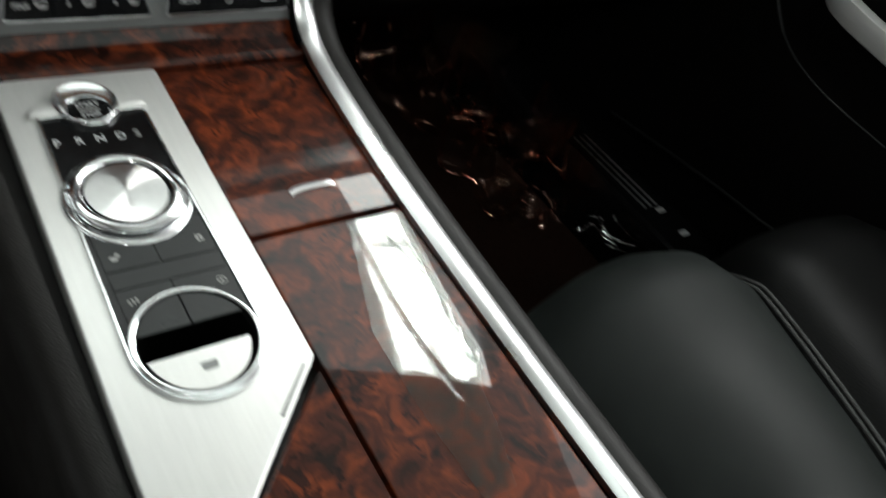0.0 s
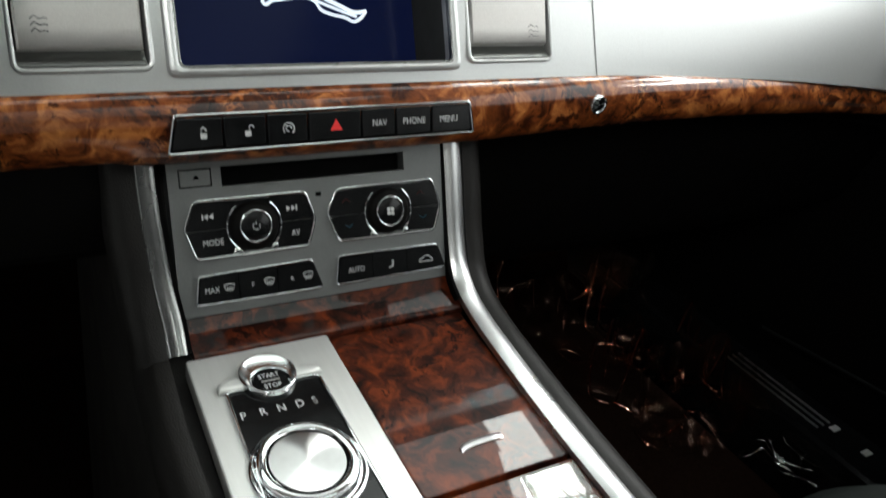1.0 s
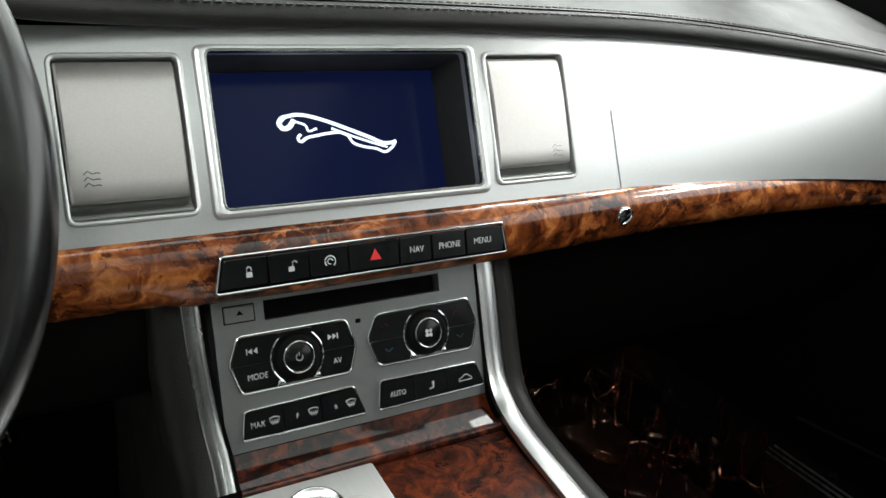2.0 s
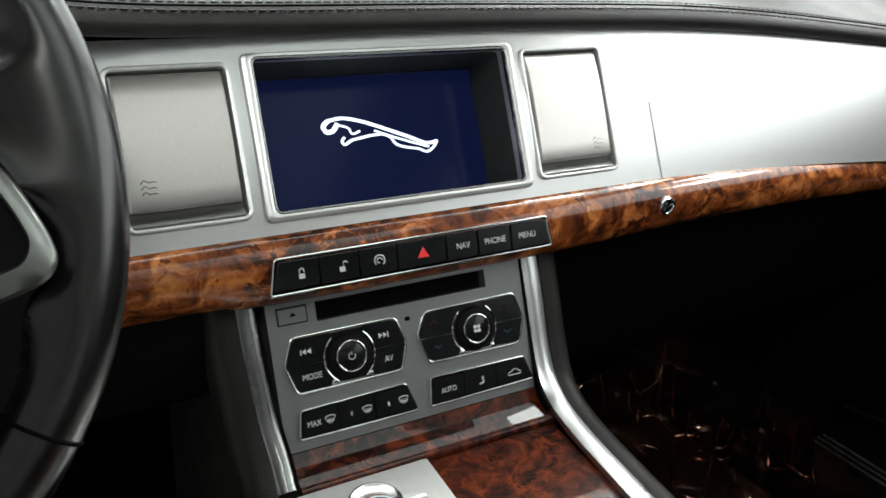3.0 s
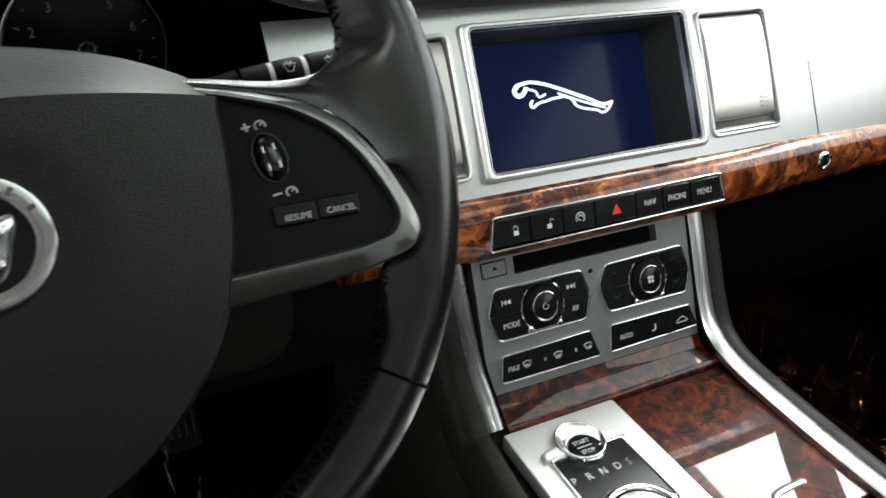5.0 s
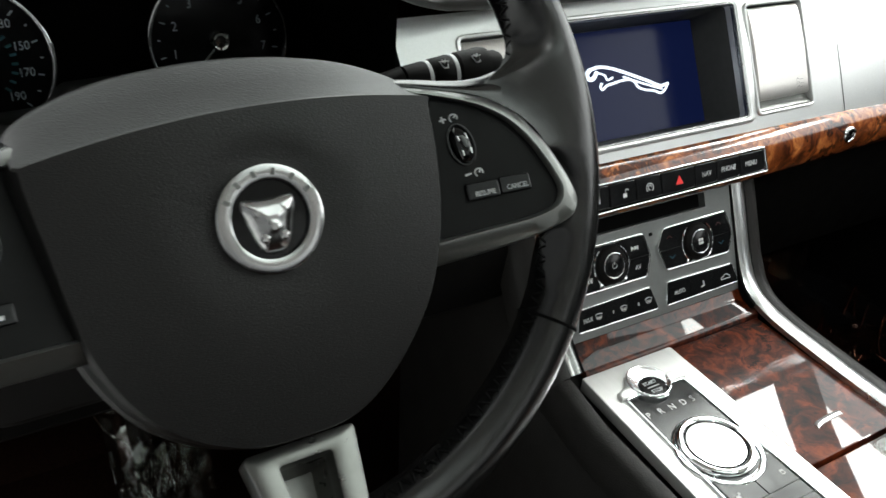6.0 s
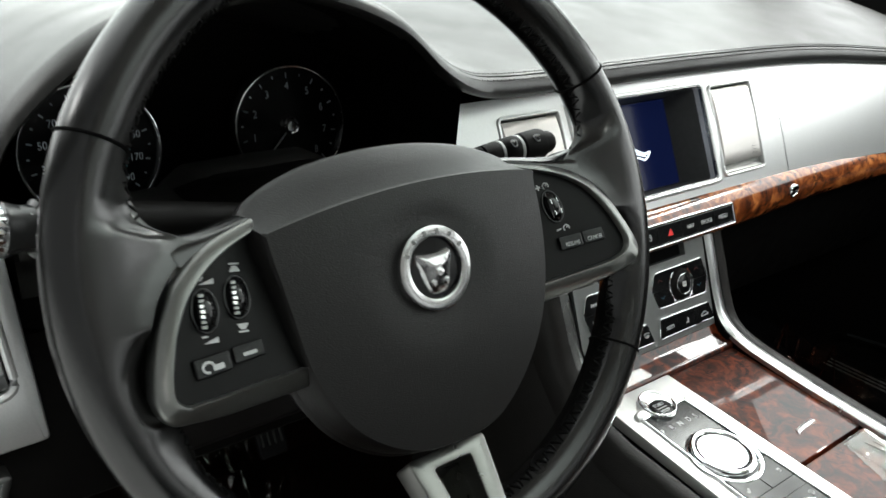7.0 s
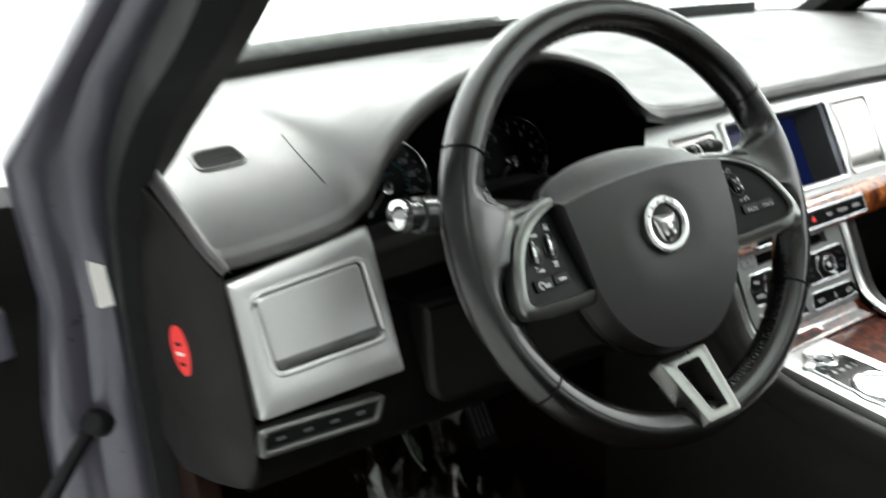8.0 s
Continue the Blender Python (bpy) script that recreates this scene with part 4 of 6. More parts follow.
def knob_cluster(pts, kc, marks):
    pts = rp(pts, 0.0035, 4)
    bm = bmesh.new()
    ring_frame(bm, inset(pts, -0.0012), inset(pts, 0.0004), -0.002, 0.0022, HV, 0.0006)
    surround = part("key_surround", bm, CHROME, hv, "thin chrome key surround")
    for sgn in (-1, 1):
        for up in (-1, 1):
            bm = bmesh.new()
            dd = []
            for p in inset(pts, 0.0008):
                p = Vector((min(p.x, kc[0] - 0.012) if sgn < 0 else max(p.x, kc[0] + 0.012), max(p.y, kc[1] + 0.0002) if up > 0 else min(p.y, kc[1] - 0.0002)))
                if not dd or (p - dd[-1]).length > 1e-5:
                    dd.append(p)
            if (dd[0] - dd[-1]).length < 1e-5:
                dd.pop()
            slab(bm, dd, -0.001, 0.0016, HV)
            part("key_pad", bm, GLOSS, hv)
    bm = bmesh.new()
    slab(bm, rect(kc[0] - 0.013, 0.039, kc[0] + 0.013, 0.0735, 0.003), -0.001, 0.0012, HV)
    part("knob_well", bm, GLOSS, hv)
    for sgn in (-1, 1):
        bm = bmesh.new()
        mid = math.pi if sgn < 0 else 0.0
        tube(bm, [HV @ Vector((kc[0] + 0.0186 * math.cos(a), kc[1] + 0.0186 * math.sin(a), 0.0018)) for a in [mid + 0.1 * j - 0.9 for j in range(19)]], 0.0006, 6)
        # small bright fillet where the collar meets the surround
        tip = [Vector((kc[0] + sgn * 0.0095, kc[1] - 0.0160)), Vector((kc[0] + sgn * 0.0145, kc[1] - 0.0130)), Vector((kc[0] + sgn * 0.0165, kc[1] - 0.0176))]
        slab(bm, tip[::sgn], 0.0005, 0.0024, HV, 0.0006)
        part("knob_collar", bm, CHROME, hv, "chrome collar")
    bm = bmesh.new()
    m = at(HV, kc[0], kc[1])
    revolve(bm, [(0.0170, 0.0), (0.0168, 0.0015), (0.0158, 0.0032), (0.0140, 0.0043), (0.0125, 0.0047), (0.0112, 0.0048)], m, 36)
    kn = part("knob", bm, BLACK, hv, "black rotary knob")
    bm = bmesh.new()
    ring_frame(bm, circle(0, 0, 0.0113, 32), circle(0, 0, 0.0100, 32), 0.0030, 0.0060, m, 0.0005)
    part("knob_ring", bm, CHROME, kn, "chrome ring")
    bm = bmesh.new()
    revolve(bm, [(0.0098, 0.002), (0.0098, 0.0050), (0.009, 0.0054), (0, 0.0056)], m, 28)
    part("knob_cap", bm, GLOSS, kn)
    bm = bmesh.new()
    if kc[0] < 0:
        tube(bm, [m @ Vector((0.0024 * math.cos(a), 0.0024 * math.sin(a), 0.0057)) for a in [2.1 + 0.42 * j for j in range(12)]], 0.0003, 5)
        tube(bm, [m @ Vector((0, 0.0008, 0.0057)), m @ Vector((0, 0.0032, 0.0057))], 0.0003, 5)
    else:
        for q in range(4):
            c, sn = math.cos(math.pi / 4 + q * math.pi / 2), math.sin(math.pi / 4 + q * math.pi / 2)
            slab(bm, circle(0.0021 * c, 0.0021 * sn, 0.0014, 10), 0.0054, 0.0059, m)
    part("knob_mark", bm, PRINT, kn)
    for kind, u, v in marks:
        f = at(HV, u, v, 0.0017)
        if kind in ("MODE", "AV"):
            words("lettering", kind, 0.0058, f, PRINT, hv, 0.85)
            continue
        bm = bmesh.new()
        if kind in ("prev", "next"):
            s = -1 if kind == "prev" else 1
            for j in (-1, 0):
                slab(bm, [Vector((s * (0.0035 * j), -0.002)), Vector((s * (0.0035 * j + 0.003), 0)), Vector((s * (0.0035 * j), 0.002))][::s], 0, 0.0002, f)
            box(bm, (s * 0.0036, 0, 0.0001), (0.0008, 0.004, 0.0002), f)
            part("icon", bm, PRINT, hv)
        else:
            s = 1 if kind == "chev" else -1
            tube(bm, [f @ Vector(q) for q in ((-0.003, s * 0.0012, 0), (0, -s * 0.0012, 0), (0.003, s * 0.0012, 0))], 0.0004, 5)
            part("icon", bm, BLUEPRINT if s > 0 else DIMRED, hv, "blue chevron" if s > 0 else "dim red chevron")


knob_cluster([(-0.0865, 0.0375), (-0.0095, 0.0375), (-0.0035, 0.0556), (-0.0095, 0.0745), (-0.0855, 0.0750), (-0.0925, 0.0575)], (-0.0465, 0.0556), (("prev", -0.077, 0.0646), ("MODE", -0.075, 0.0472), ("next", -0.02, 0.0646), ("AV", -0.018, 0.0472)))
knob_cluster([(0.0135, 0.0375), (0.0905, 0.0368), (0.0965, 0.0545), (0.0905, 0.0745), (0.0145, 0.0738), (0.0065, 0.0585)], (0.0535, 0.0548), (("chev", 0.022, 0.0472), ("chev", 0.082, 0.0472), ("rise", 0.0205, 0.0655), ("rise", 0.0805, 0.0655)))


def key_row(pts, cuts, marks):
    pts = rp(pts, 0.002, 3)
    bm = bmesh.new()
    ring_frame(bm, inset(pts, -0.0009), inset(pts, 0.0005), -0.002, 0.0022, HV, 0.0005)
    part("key_surround", bm, CHROME, hv, "thin chrome key surround")
    bm = bmesh.new()
    slab(bm, pts, -0.002, 0.0006, HV)
    part("key_base", bm, DARKHOLE, hv)
    ins = inset(pts, 0.0009)
    for j in range(3):
        a, b = cuts[j] + 0.0003, cuts[j + 1] - 0.0003
        q = []
        for p in ins:
            c = Vector((min(max(p.x, a), b), p.y))
            if not q or (c - q[-1]).length > 1e-5:
                q.append(c)
        if (q[0] - q[-1]).length < 1e-5:
            q.pop()
        bm = bmesh.new()
        slab(bm, q, 0, 0.0028, HV)
        key = part("key", bm, GLOSS, hv)
        u, v = marks[j][1:]
        kind = marks[j][0]
        f = at(HV, u, v, 0.0029)
        if kind.isupper():
            words("lettering", kind, 0.0056 if len(kind) > 1 else 0.0045, at(HV, u - (0 if kind == "AUTO" else 0.0055), v - 0.0005, 0.0029), PRINT, key, 0.82)
        if kind != "AUTO":
            bm = bmesh.new()
            o = 0.006 if kind.isupper() else 0.0
            if kind == "seat":
                tube(bm, [f @ Vector(q) for q in ((0.001, 0.003, 0), (0.0012, -0.0015, 0), (-0.0022, -0.0022, 0))], 0.0008, 5)
            elif kind == "car":
                tube(bm, [f @ Vector(q) for q in ((-0.0055, -0.0015, 0), (-0.005, 0.0005, 0), (-0.0025, 0.001, 0), (-0.001, 0.0025, 0), (0.002, 0.0025, 0), (0.004, 0.0008, 0), (0.0055, 0.0, 0), (0.0055, -0.0015, 0), (-0.0055, -0.0015, 0))], 0.0004, 5)
            else:
                tube(bm, [f @ Vector((o + q[0], q[1], 0)) for q in ((-0.0035, 0.002), (0, 0.0028), (0.0035, 0.002), (0.0026, -0.001), (-0.0026, -0.001), (-0.0035, 0.002))], 0.0004, 5)
                for w in (-0.0015, 0, 0.0015):
                    tube(bm, [f @ Vector((o + w, -0.0026, 0)), f @ Vector((o + w, 0.0008, 0))], 0.0003, 5)
            part("icon", bm, PRINT, key)


key_row([(-0.0895, 0.0068), (-0.0015, 0.0062), (-0.0085, 0.0268), (-0.0865, 0.0256)], (-0.1, -0.061, -0.034, 0.01), (("MAX", -0.0735, 0.0162), ("F", -0.046, 0.0162), ("R", -0.018, 0.0162)))
key_row([(0.0095, 0.0060), (0.0985, 0.0070), (0.092, 0.0250), (0.0125, 0.0262)], (0.0, 0.038, 0.066, 0.11), (("AUTO", 0.025, 0.0155), ("seat", 0.053, 0.0152), ("car", 0.082, 0.0149)))

# ---------------------------------------------------------------- centre console
con = thing("centre_console", "burl walnut and brushed aluminium centre console with satin rails", "console", (0, -0.3, 0.1))
bm = bmesh.new()
secs = []
for y, t in ((0.2, 0.50), (0.02, 0.535), (-0.01, 0.47), (-0.03, 0.432), (-0.06, 0.415), (-0.2, 0.405), (-0.4, 0.389), (-0.62, 0.371)):
    secs.append([(-0.118, y, t - 0.006), (0.112, y, t - 0.006), (0.125, y, t - 0.02), (0.135, y, t - 0.10), (0.14, y, 0.0), (-0.14, y, 0.0), (-0.135, y, t - 0.10), (-0.126, y, t - 0.02)])
loft(bm, secs)
conbody = part("body", bm, SIDE, con, "black console body", 60)
RAILPATH = catmull([(0.1105, 0.020, 0.560), (0.1105, 0.0, 0.512), (0.1105, -0.018, 0.468), (0.110, -0.034, 0.444), (0.1095, -0.060, 0.4315), (0.1075, -0.11, 0.4245), (0.106, -0.2, 0.4155), (0.109, -0.33, 0.4035), (0.113, -0.45, 0.394), (0.116, -0.62, 0.380)], 8)
bm = bmesh.new()
sweep(bm, RAILPATH, [(-0.0075, -0.004), (-0.0075, 0.001), (-0.005, 0.0025), (0.0, 0.0032), (0.005, 0.0025), (0.0075, 0.001), (0.0075, -0.004)])
part("rail", bm, RAIL, con, "satin chrome rail")
bm = bmesh.new()
sweep(bm, [p + Vector((0.0165, 0, -0.004)) for p in RAILPATH], [(-0.009, -0.03), (-0.009, 0.004), (-0.004, 0.006), (0.003, 0.005), (0.009, 0.0), (0.012, -0.01), (0.012, -0.03)])
part("soft_edge", bm, SIDE, con, "soft black edge roll")
LRAIL = catmull([(-0.112, 0.020, 0.560), (-0.1115, 0.0, 0.512), (-0.1085, -0.018, 0.468), (-0.106, -0.034, 0.444), (-0.106, -0.048, 0.429)], 8)
bm = bmesh.new()
sweep(bm, LRAIL, [(-0.0062, -0.006), (-0.0058, 0.0), (-0.002, 0.0022), (0.002, 0.0026), (0.0045, 0.0012), (0.0045, -0.006)])
part("rail", bm, RAILGREY, con, "grey satin rail")
bm = bmesh.new()
sweep(bm, [p + Vector((-0.0070, 0, 0)) for p in LRAIL], [(-0.0010, -0.006), (-0.0010, 0.0004), (0.0, 0.0012), (0.0010, 0.0004), (0.0010, -0.006)])
part("rail_edge", bm, RAILGREY, con)
for side, pth in ((1, LRAIL), (-1, RAILPATH[:30])):
    bm = bmesh.new()
    sweep(bm, [p + Vector((side * (0.0062 if side > 0 else 0.0088), 0, 0)) for p in pth], [(-0.0013, -0.006), (-0.0013, 0.0006), (0.0013, 0.0006), (0.0013, -0.006)])
    part("groove", bm, DARKHOLE, con, "black joint beside the rail")
bm = bmesh.new()
sweep(bm, [p + Vector((-0.0145, 0, -0.005)) for p in LRAIL] + [Vector((-0.1225, -0.1, 0.413)), Vector((-0.1235, -0.3, 0.397)), Vector((-0.124, -0.62, 0.371))], [(-0.012, -0.03), (-0.012, -0.008), (-0.008, 0.0), (-0.002, 0.004), (0.007, 0.004), (0.007, -0.03)])
part("soft_edge", bm, SIDE, con, "soft black edge roll")

# burl riser under the climate panel
bm = bmesh.new()
loft(bm, [[(x, -0.024, 0.4405), (x, -0.0268, 0.4408), (x, -0.0300, 0.4375), (x, -0.0335, 0.4340), (x, -0.0345, 0.4334), (x, -0.0480, 0.4296), (x, -0.0505, 0.4284), (x, -0.0518, 0.4262), (x, -0.052, 0.423), (x, -0.024, 0.42)] for x in (-0.098, 0.0, 0.104)])
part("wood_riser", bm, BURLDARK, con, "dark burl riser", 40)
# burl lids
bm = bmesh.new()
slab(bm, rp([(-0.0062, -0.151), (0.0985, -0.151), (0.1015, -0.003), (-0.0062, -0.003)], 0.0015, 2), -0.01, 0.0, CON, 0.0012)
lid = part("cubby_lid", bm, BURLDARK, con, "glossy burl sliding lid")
bm = bmesh.new()
m = at(CON, 0.0485, -0.1225)
loft(bm, [[m @ Vector((u, v, w)) for v, w in ((-0.0026 - d, 0.0), (-0.0024 - d, 0.0012 + h), (-0.0004 - d, 0.0024 + h), (0.0018 - d, 0.0016 + h), (0.0024 - d, 0.0))] for u, h, d in ((-0.0165, -0.001, 0.003), (-0.013, -0.0002, 0.0012), (-0.006, 0.0, 0.0003), (0.006, 0.0, 0.0), (0.012, 0.0, 0.0), (0.0155, -0.001, 0.0005))])
part("latch", bm, RAIL, lid, "chrome finger latch")
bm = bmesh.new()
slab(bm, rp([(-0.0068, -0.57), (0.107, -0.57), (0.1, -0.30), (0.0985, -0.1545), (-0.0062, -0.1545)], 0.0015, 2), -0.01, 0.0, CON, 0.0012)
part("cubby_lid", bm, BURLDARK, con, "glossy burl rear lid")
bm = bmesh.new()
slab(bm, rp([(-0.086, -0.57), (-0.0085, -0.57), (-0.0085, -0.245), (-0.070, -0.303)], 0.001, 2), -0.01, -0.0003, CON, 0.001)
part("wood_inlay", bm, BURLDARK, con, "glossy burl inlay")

# brushed selector plate
bm = bmesh.new()
slab(bm, rp([(-0.120, -0.57), (-0.088, -0.57), (-0.0735, -0.303), (-0.0085, -0.238), (-0.0075, -0.002), (-0.1045, -0.002), (-0.113, -0.26)], 0.0025, 3), -0.008, 0.003, CON, 0.0012)
plate = part("selector_plate", bm, PLATE, con, "brushed aluminium selector plate")
bm = bmesh.new()
tube(bm, [CON @ Vector(p) for p in ((-0.0165, -0.2415, 0.0028), (-0.028, -0.253, 0.0028), (-0.040, -0.265, 0.0028))], 0.0012, 8)
part("finger_groove", bm, GREYTRIM, plate)

sel = thing("gear_selector", "round chrome gear dial with start button on the brushed plate", "gear selector", tuple(CON @ Vector((-0.06, -0.1, 0.003))))
arc = [(-0.0613 + 0.0352 * math.cos(q), -0.2105 + 0.0352 * math.sin(q)) for q in [-math.pi * k / 20 for k in range(21)]]
io = rp([(-0.0915, -0.0385), (-0.0275, -0.0385), (-0.0262, -0.2)], [0.005, 0.005, 0.001], 3)[:8] + [Vector(p) for p in arc]
bm = bmesh.new()
slab(bm, inset(io, 0.0014), 0.0, 0.0038, CON)
selbase = part("base", bm, GLOSS, sel, "gloss black base")
bm = bmesh.new()
ring_frame(bm, io, inset(io, 0.0017), 0.0, 0.0055, CON, 0.0007)
part("surround", bm, CHROME, sel, "chrome outline")
for side in (-1, 1):
    bm = bmesh.new()
    q = [(side * 0.0130, 0.0026), (side * 0.026, 0.0016), (side * 0.0318, -0.0004), (side * 0.0340, -0.0040), (side * 0.0340, -0.0085), (side * 0.0130, -0.0092)]
    lo, hi = [Vector((-0.0595 + u, -0.0305 + v)) for u, v in q], None
    rings(bm, [(lo, 0.002), (lo, 0.0050), (inset(lo, 0.0008), 0.0062), (inset(lo, 0.0018), 0.0068), (inset(lo, 0.0030), 0.0070)], CON)
    part("shoulder", bm, PLATE, sel, "chrome shoulder beside the button")
m = at(CON, -0.060, -0.0335)
bm = bmesh.new()
oc, ic = circle(0, 0.0018, 0.0186, 48, 0.0186), circle(0, -0.0044, 0.0126, 48, 0.0120)
rings(bm, [(oc, 0.0), (oc, 0.0070), (inset(oc, 0.0005), 0.0080), (inset(oc, 0.0012), 0.0082), (inset(oc, 0.0018), 0.0079), (inset(ic, -0.0012), 0.0062), (inset(ic, -0.0004), 0.0062), (ic, 0.0056), (ic, 0.0), (oc, 0.0)], m, False, False)
bmesh.ops.remove_doubles(bm, verts=bm.verts[:], dist=1e-7)
part("button_bezel", bm, BEZEL, sel, "chrome button bezel", 60)
m = at(CON, -0.060, -0.0375)
bm = bmesh.new()
revolve(bm, [(0.0117, 0.003), (0.0117, 0.0052), (0.0108, 0.0060), (0, 0.0064)], m, 36)
st = part("start_button", bm, GLOSS, sel, "black start button")
words("lettering", "START", 0.0052, at(m, 0, 0.0042, 0.0064), PRINT, st, 0.9)
words("lettering", "STOP", 0.0052, at(m, 0, -0.0050, 0.0064), PRINT, st, 0.9)
bm = bmesh.new()
box(bm, (0, -0.0002, 0.0065), (0.012, 0.0012, 0.0002), m)
part("button_mark", bm, FAINT, st)
for ch, u in zip("PRNDS", (-0.0845, -0.0722, -0.0606, -0.0487, -0.0390)):
    words("lettering", ch, 0.0085, at(CON, u, -0.0605, 0.004), PRINT if ch != "S" else FAINT, sel, 0.9)
m = at(CON, -0.0615, -0.1072)
# eccentric dish: narrow above the dial, broad below it
bm = bmesh.new()
oc, ic = circle(0, -0.0030, 0.0345, 56), circle(0, 0, 0.0302, 56)
rings(bm, [(oc, 0.0), (oc, 0.0042), (inset(oc, 0.0008), 0.0052), (inset(oc, 0.0018), 0.0054), (inset(ic, -0.0006), 0.0040), (ic, 0.0034), (ic, 0.0), (oc, 0.0)], m, False, False)
bmesh.ops.remove_doubles(bm, verts=bm.verts[:], dist=1e-7)
part("dial_skirt", bm, CHROME, sel, "chrome dial skirt", 60)
bm = bmesh.new()
revolve(bm, [(0.0298, 0.002), (0.0298, 0.0062), (0.0290, 0.0078), (0.0272, 0.0087), (0.0250, 0.0084), (0.0238, 0.0076), (0.0232, 0.0066)], m, 56)
dial = part("dial", bm, CHROME, sel, "chrome dial rim")
SPUN = mat("spun_aluminium", (0.86, 0.86, 0.85), 0.28, 1.0, 0.03, 200, rvary=0)
nt = SPUN.node_tree
bs = nt.nodes["Principled BSDF"]
bs.inputs["Anisotropic"].default_value = 0.95
tg = nt.nodes.new("ShaderNodeTangent")
tg.direction_type, tg.axis = "RADIAL", "Z"
nt.links.new(tg.outputs[0], bs.inputs["Tangent"])
bm = bmesh.new()
revolve(bm, [(0.0222, -0.002), (0.0222, 0.0), (0.018, 0.0003), (0.01, 0.0004), (0, 0.0004)], ID, 56)
dt = part("dial_top", bm, SPUN, dial, "spun aluminium dial top")
dt.matrix_basis = at(m, 0, 0, 0.0070)
bm = bmesh.new()
ring_frame(bm, circle(0, 0, 0.0233, 56), circle(0, 0, 0.0221, 56), 0.005, 0.0072, m, 0.0002)
part("dial_gap", bm, DARKHOLE, dial, "dark ring line")
for k, (u0, v0, u1, v1) in enumerate(((-0.0895, -0.1575, -0.0609, -0.130), (-0.0601, -0.1575, -0.0292, -0.130), (-0.0895, -0.200, -0.0609, -0.1703), (-0.0601, -0.200, -0.0288, -0.1703))):
    bm = bmesh.new()
    slab(bm, rect(u0, v0, u1, v1, 0.0006, 2), 0.003, 0.0044, CON, 0.0003)
    kb = part("key", bm, KEYGREY, sel)
    f = at(CON, u0 + 0.007 if k % 2 == 0 else u1 - 0.0065, (-0.1490, -0.1475, -0.1790, -0.1785)[k], 0.0045)
    bm = bmesh.new()
    if k == 0:
        slab(bm, rect(-0.0022, -0.002, 0.0014, 0.0006, 0.0005, 2), 0, 0.0002, f)
        slab(bm, circle(0.002, 0.0014, 0.0012, 10), 0, 0.0002, f)
    elif k == 1:
        ring_frame(bm, rect(-0.0018, -0.0022, 0.0018, 0.0022, 0.0006, 2), rect(-0.001, -0.0014, 0.001, 0.0006, 0.0004, 2), 0, 0.0002, f, 0.00005)
    elif k == 2:
        for j in range(3):
            for i in range(2):
                box(bm, (-0.0022 + 0.0020 * j, -0.0009 + 0.0018 * i + 0.0003 * j, 0.0001), (0.0012, 0.0011, 0.0002), f)
    else:
        ring_frame(bm, circle(0, 0, 0.0026, 20), circle(0, 0, 0.002, 20), 0, 0.0002, f, 0.00005)
        box(bm, (0, 0, 0.0001), (0.0008, 0.0022, 0.0002), f)
    part("icon", bm, FAINT, kb, "small pale icon")

bm = bmesh.new()
slab(bm, rect(-0.0895, -0.1697, -0.0290, -0.1581, 0.0006, 2), 0.003, 0.0043, CON, 0.0003)
part("blank_bar", bm, KEYGREY, sel, "plain bar between the keys")

cup = thing("cup_recess", "round recess with a half-open brushed metal shutter", "cup holder", tuple(CON @ Vector((-0.062, -0.21, 0.0))))
m = at(CON, -0.0613, -0.2105)
for ob in (plate, selbase, conbody):
    bm = bmesh.new()
    revolve(bm, [(0.0298, -0.09), (0.0298, 0.02)], m, 48)
    cut(ob, bm)
bm = bmesh.new()
ring_frame(bm, circle(0, 0, 0.0335, 48), circle(0, 0, 0.0303, 48), 0.0, 0.0060, m, 0.0010, -0.004)
part("rim", bm, CHROME, cup, "chrome rim")
bm = bmesh.new()
rings(bm, [(circle(0, 0, 0.0302, 48), 0.0048), (circle(0, 0, 0.0288, 48), 0.003), (circle(0, 0, 0.0275, 48), -0.07), (circle(0, 0, 0.024, 48), -0.074)], m, False, True)
part("well", bm, DARKHOLE, cup, "deep black well")
bm = bmesh.new()
half = [p for p in circle(0, 0, 0.0272, 48) if p.y < -0.0035]
half.sort(key=lambda p: math.atan2(p.y + 0.0035, p.x))
slab(bm, half, 0.0, 0.0016, m, 0.0004)
sh = part("shutter", bm, PLATE, cup, "brushed metal shutter")
bm = bmesh.new()
slab(bm, rp([(-0.0035, -0.0118), (-0.0030, -0.0168), (0.0045, -0.0168), (0.0052, -0.0118)][::-1], 0.001, 3), 0.0014, 0.0019, m)
part("shutter_mark", bm, GREYTRIM, sh)

# ---------------------------------------------------------------- steering wheel
wheel = thing("steering_wheel", "black leather steering wheel with stitched rim and grey spokes", "steering wheel", tuple(WHL @ Vector((0, 0, -0.03))))
WM = WHL
R, RW = 0.1735, -0.012


# inner reach of the leather round the spokes: degrees, radius, height
FLARE = ((-29, 0.1583, -0.0120), (-24, 0.1553, -0.0090), (-20, 0.1530, -0.0060), (-17.5, 0.1545, -0.0020), (-15, 0.1580, 0.0020), (-12, 0.1600, 0.0045), (-8.3, 0.1577, 0.0050), (-5, 0.1540, 0.0044), (-1.2, 0.1490, 0.0030), (2, 0.1450, 0.0014), (5.6, 0.1385, -0.0010),
         (8.5, 0.1320, -0.0036), (11, 0.1262, -0.0062), (13.2, 0.1256, -0.0078), (14.3, 0.1295, -0.0084), (14.9, 0.1360, -0.0088), (15.7, 0.1425, -0.0091), (17.3, 0.1478, -0.0094), (20.4, 0.1525, -0.0100), (25, 0.1565, -0.0112), (30, 0.1583, -0.0120))


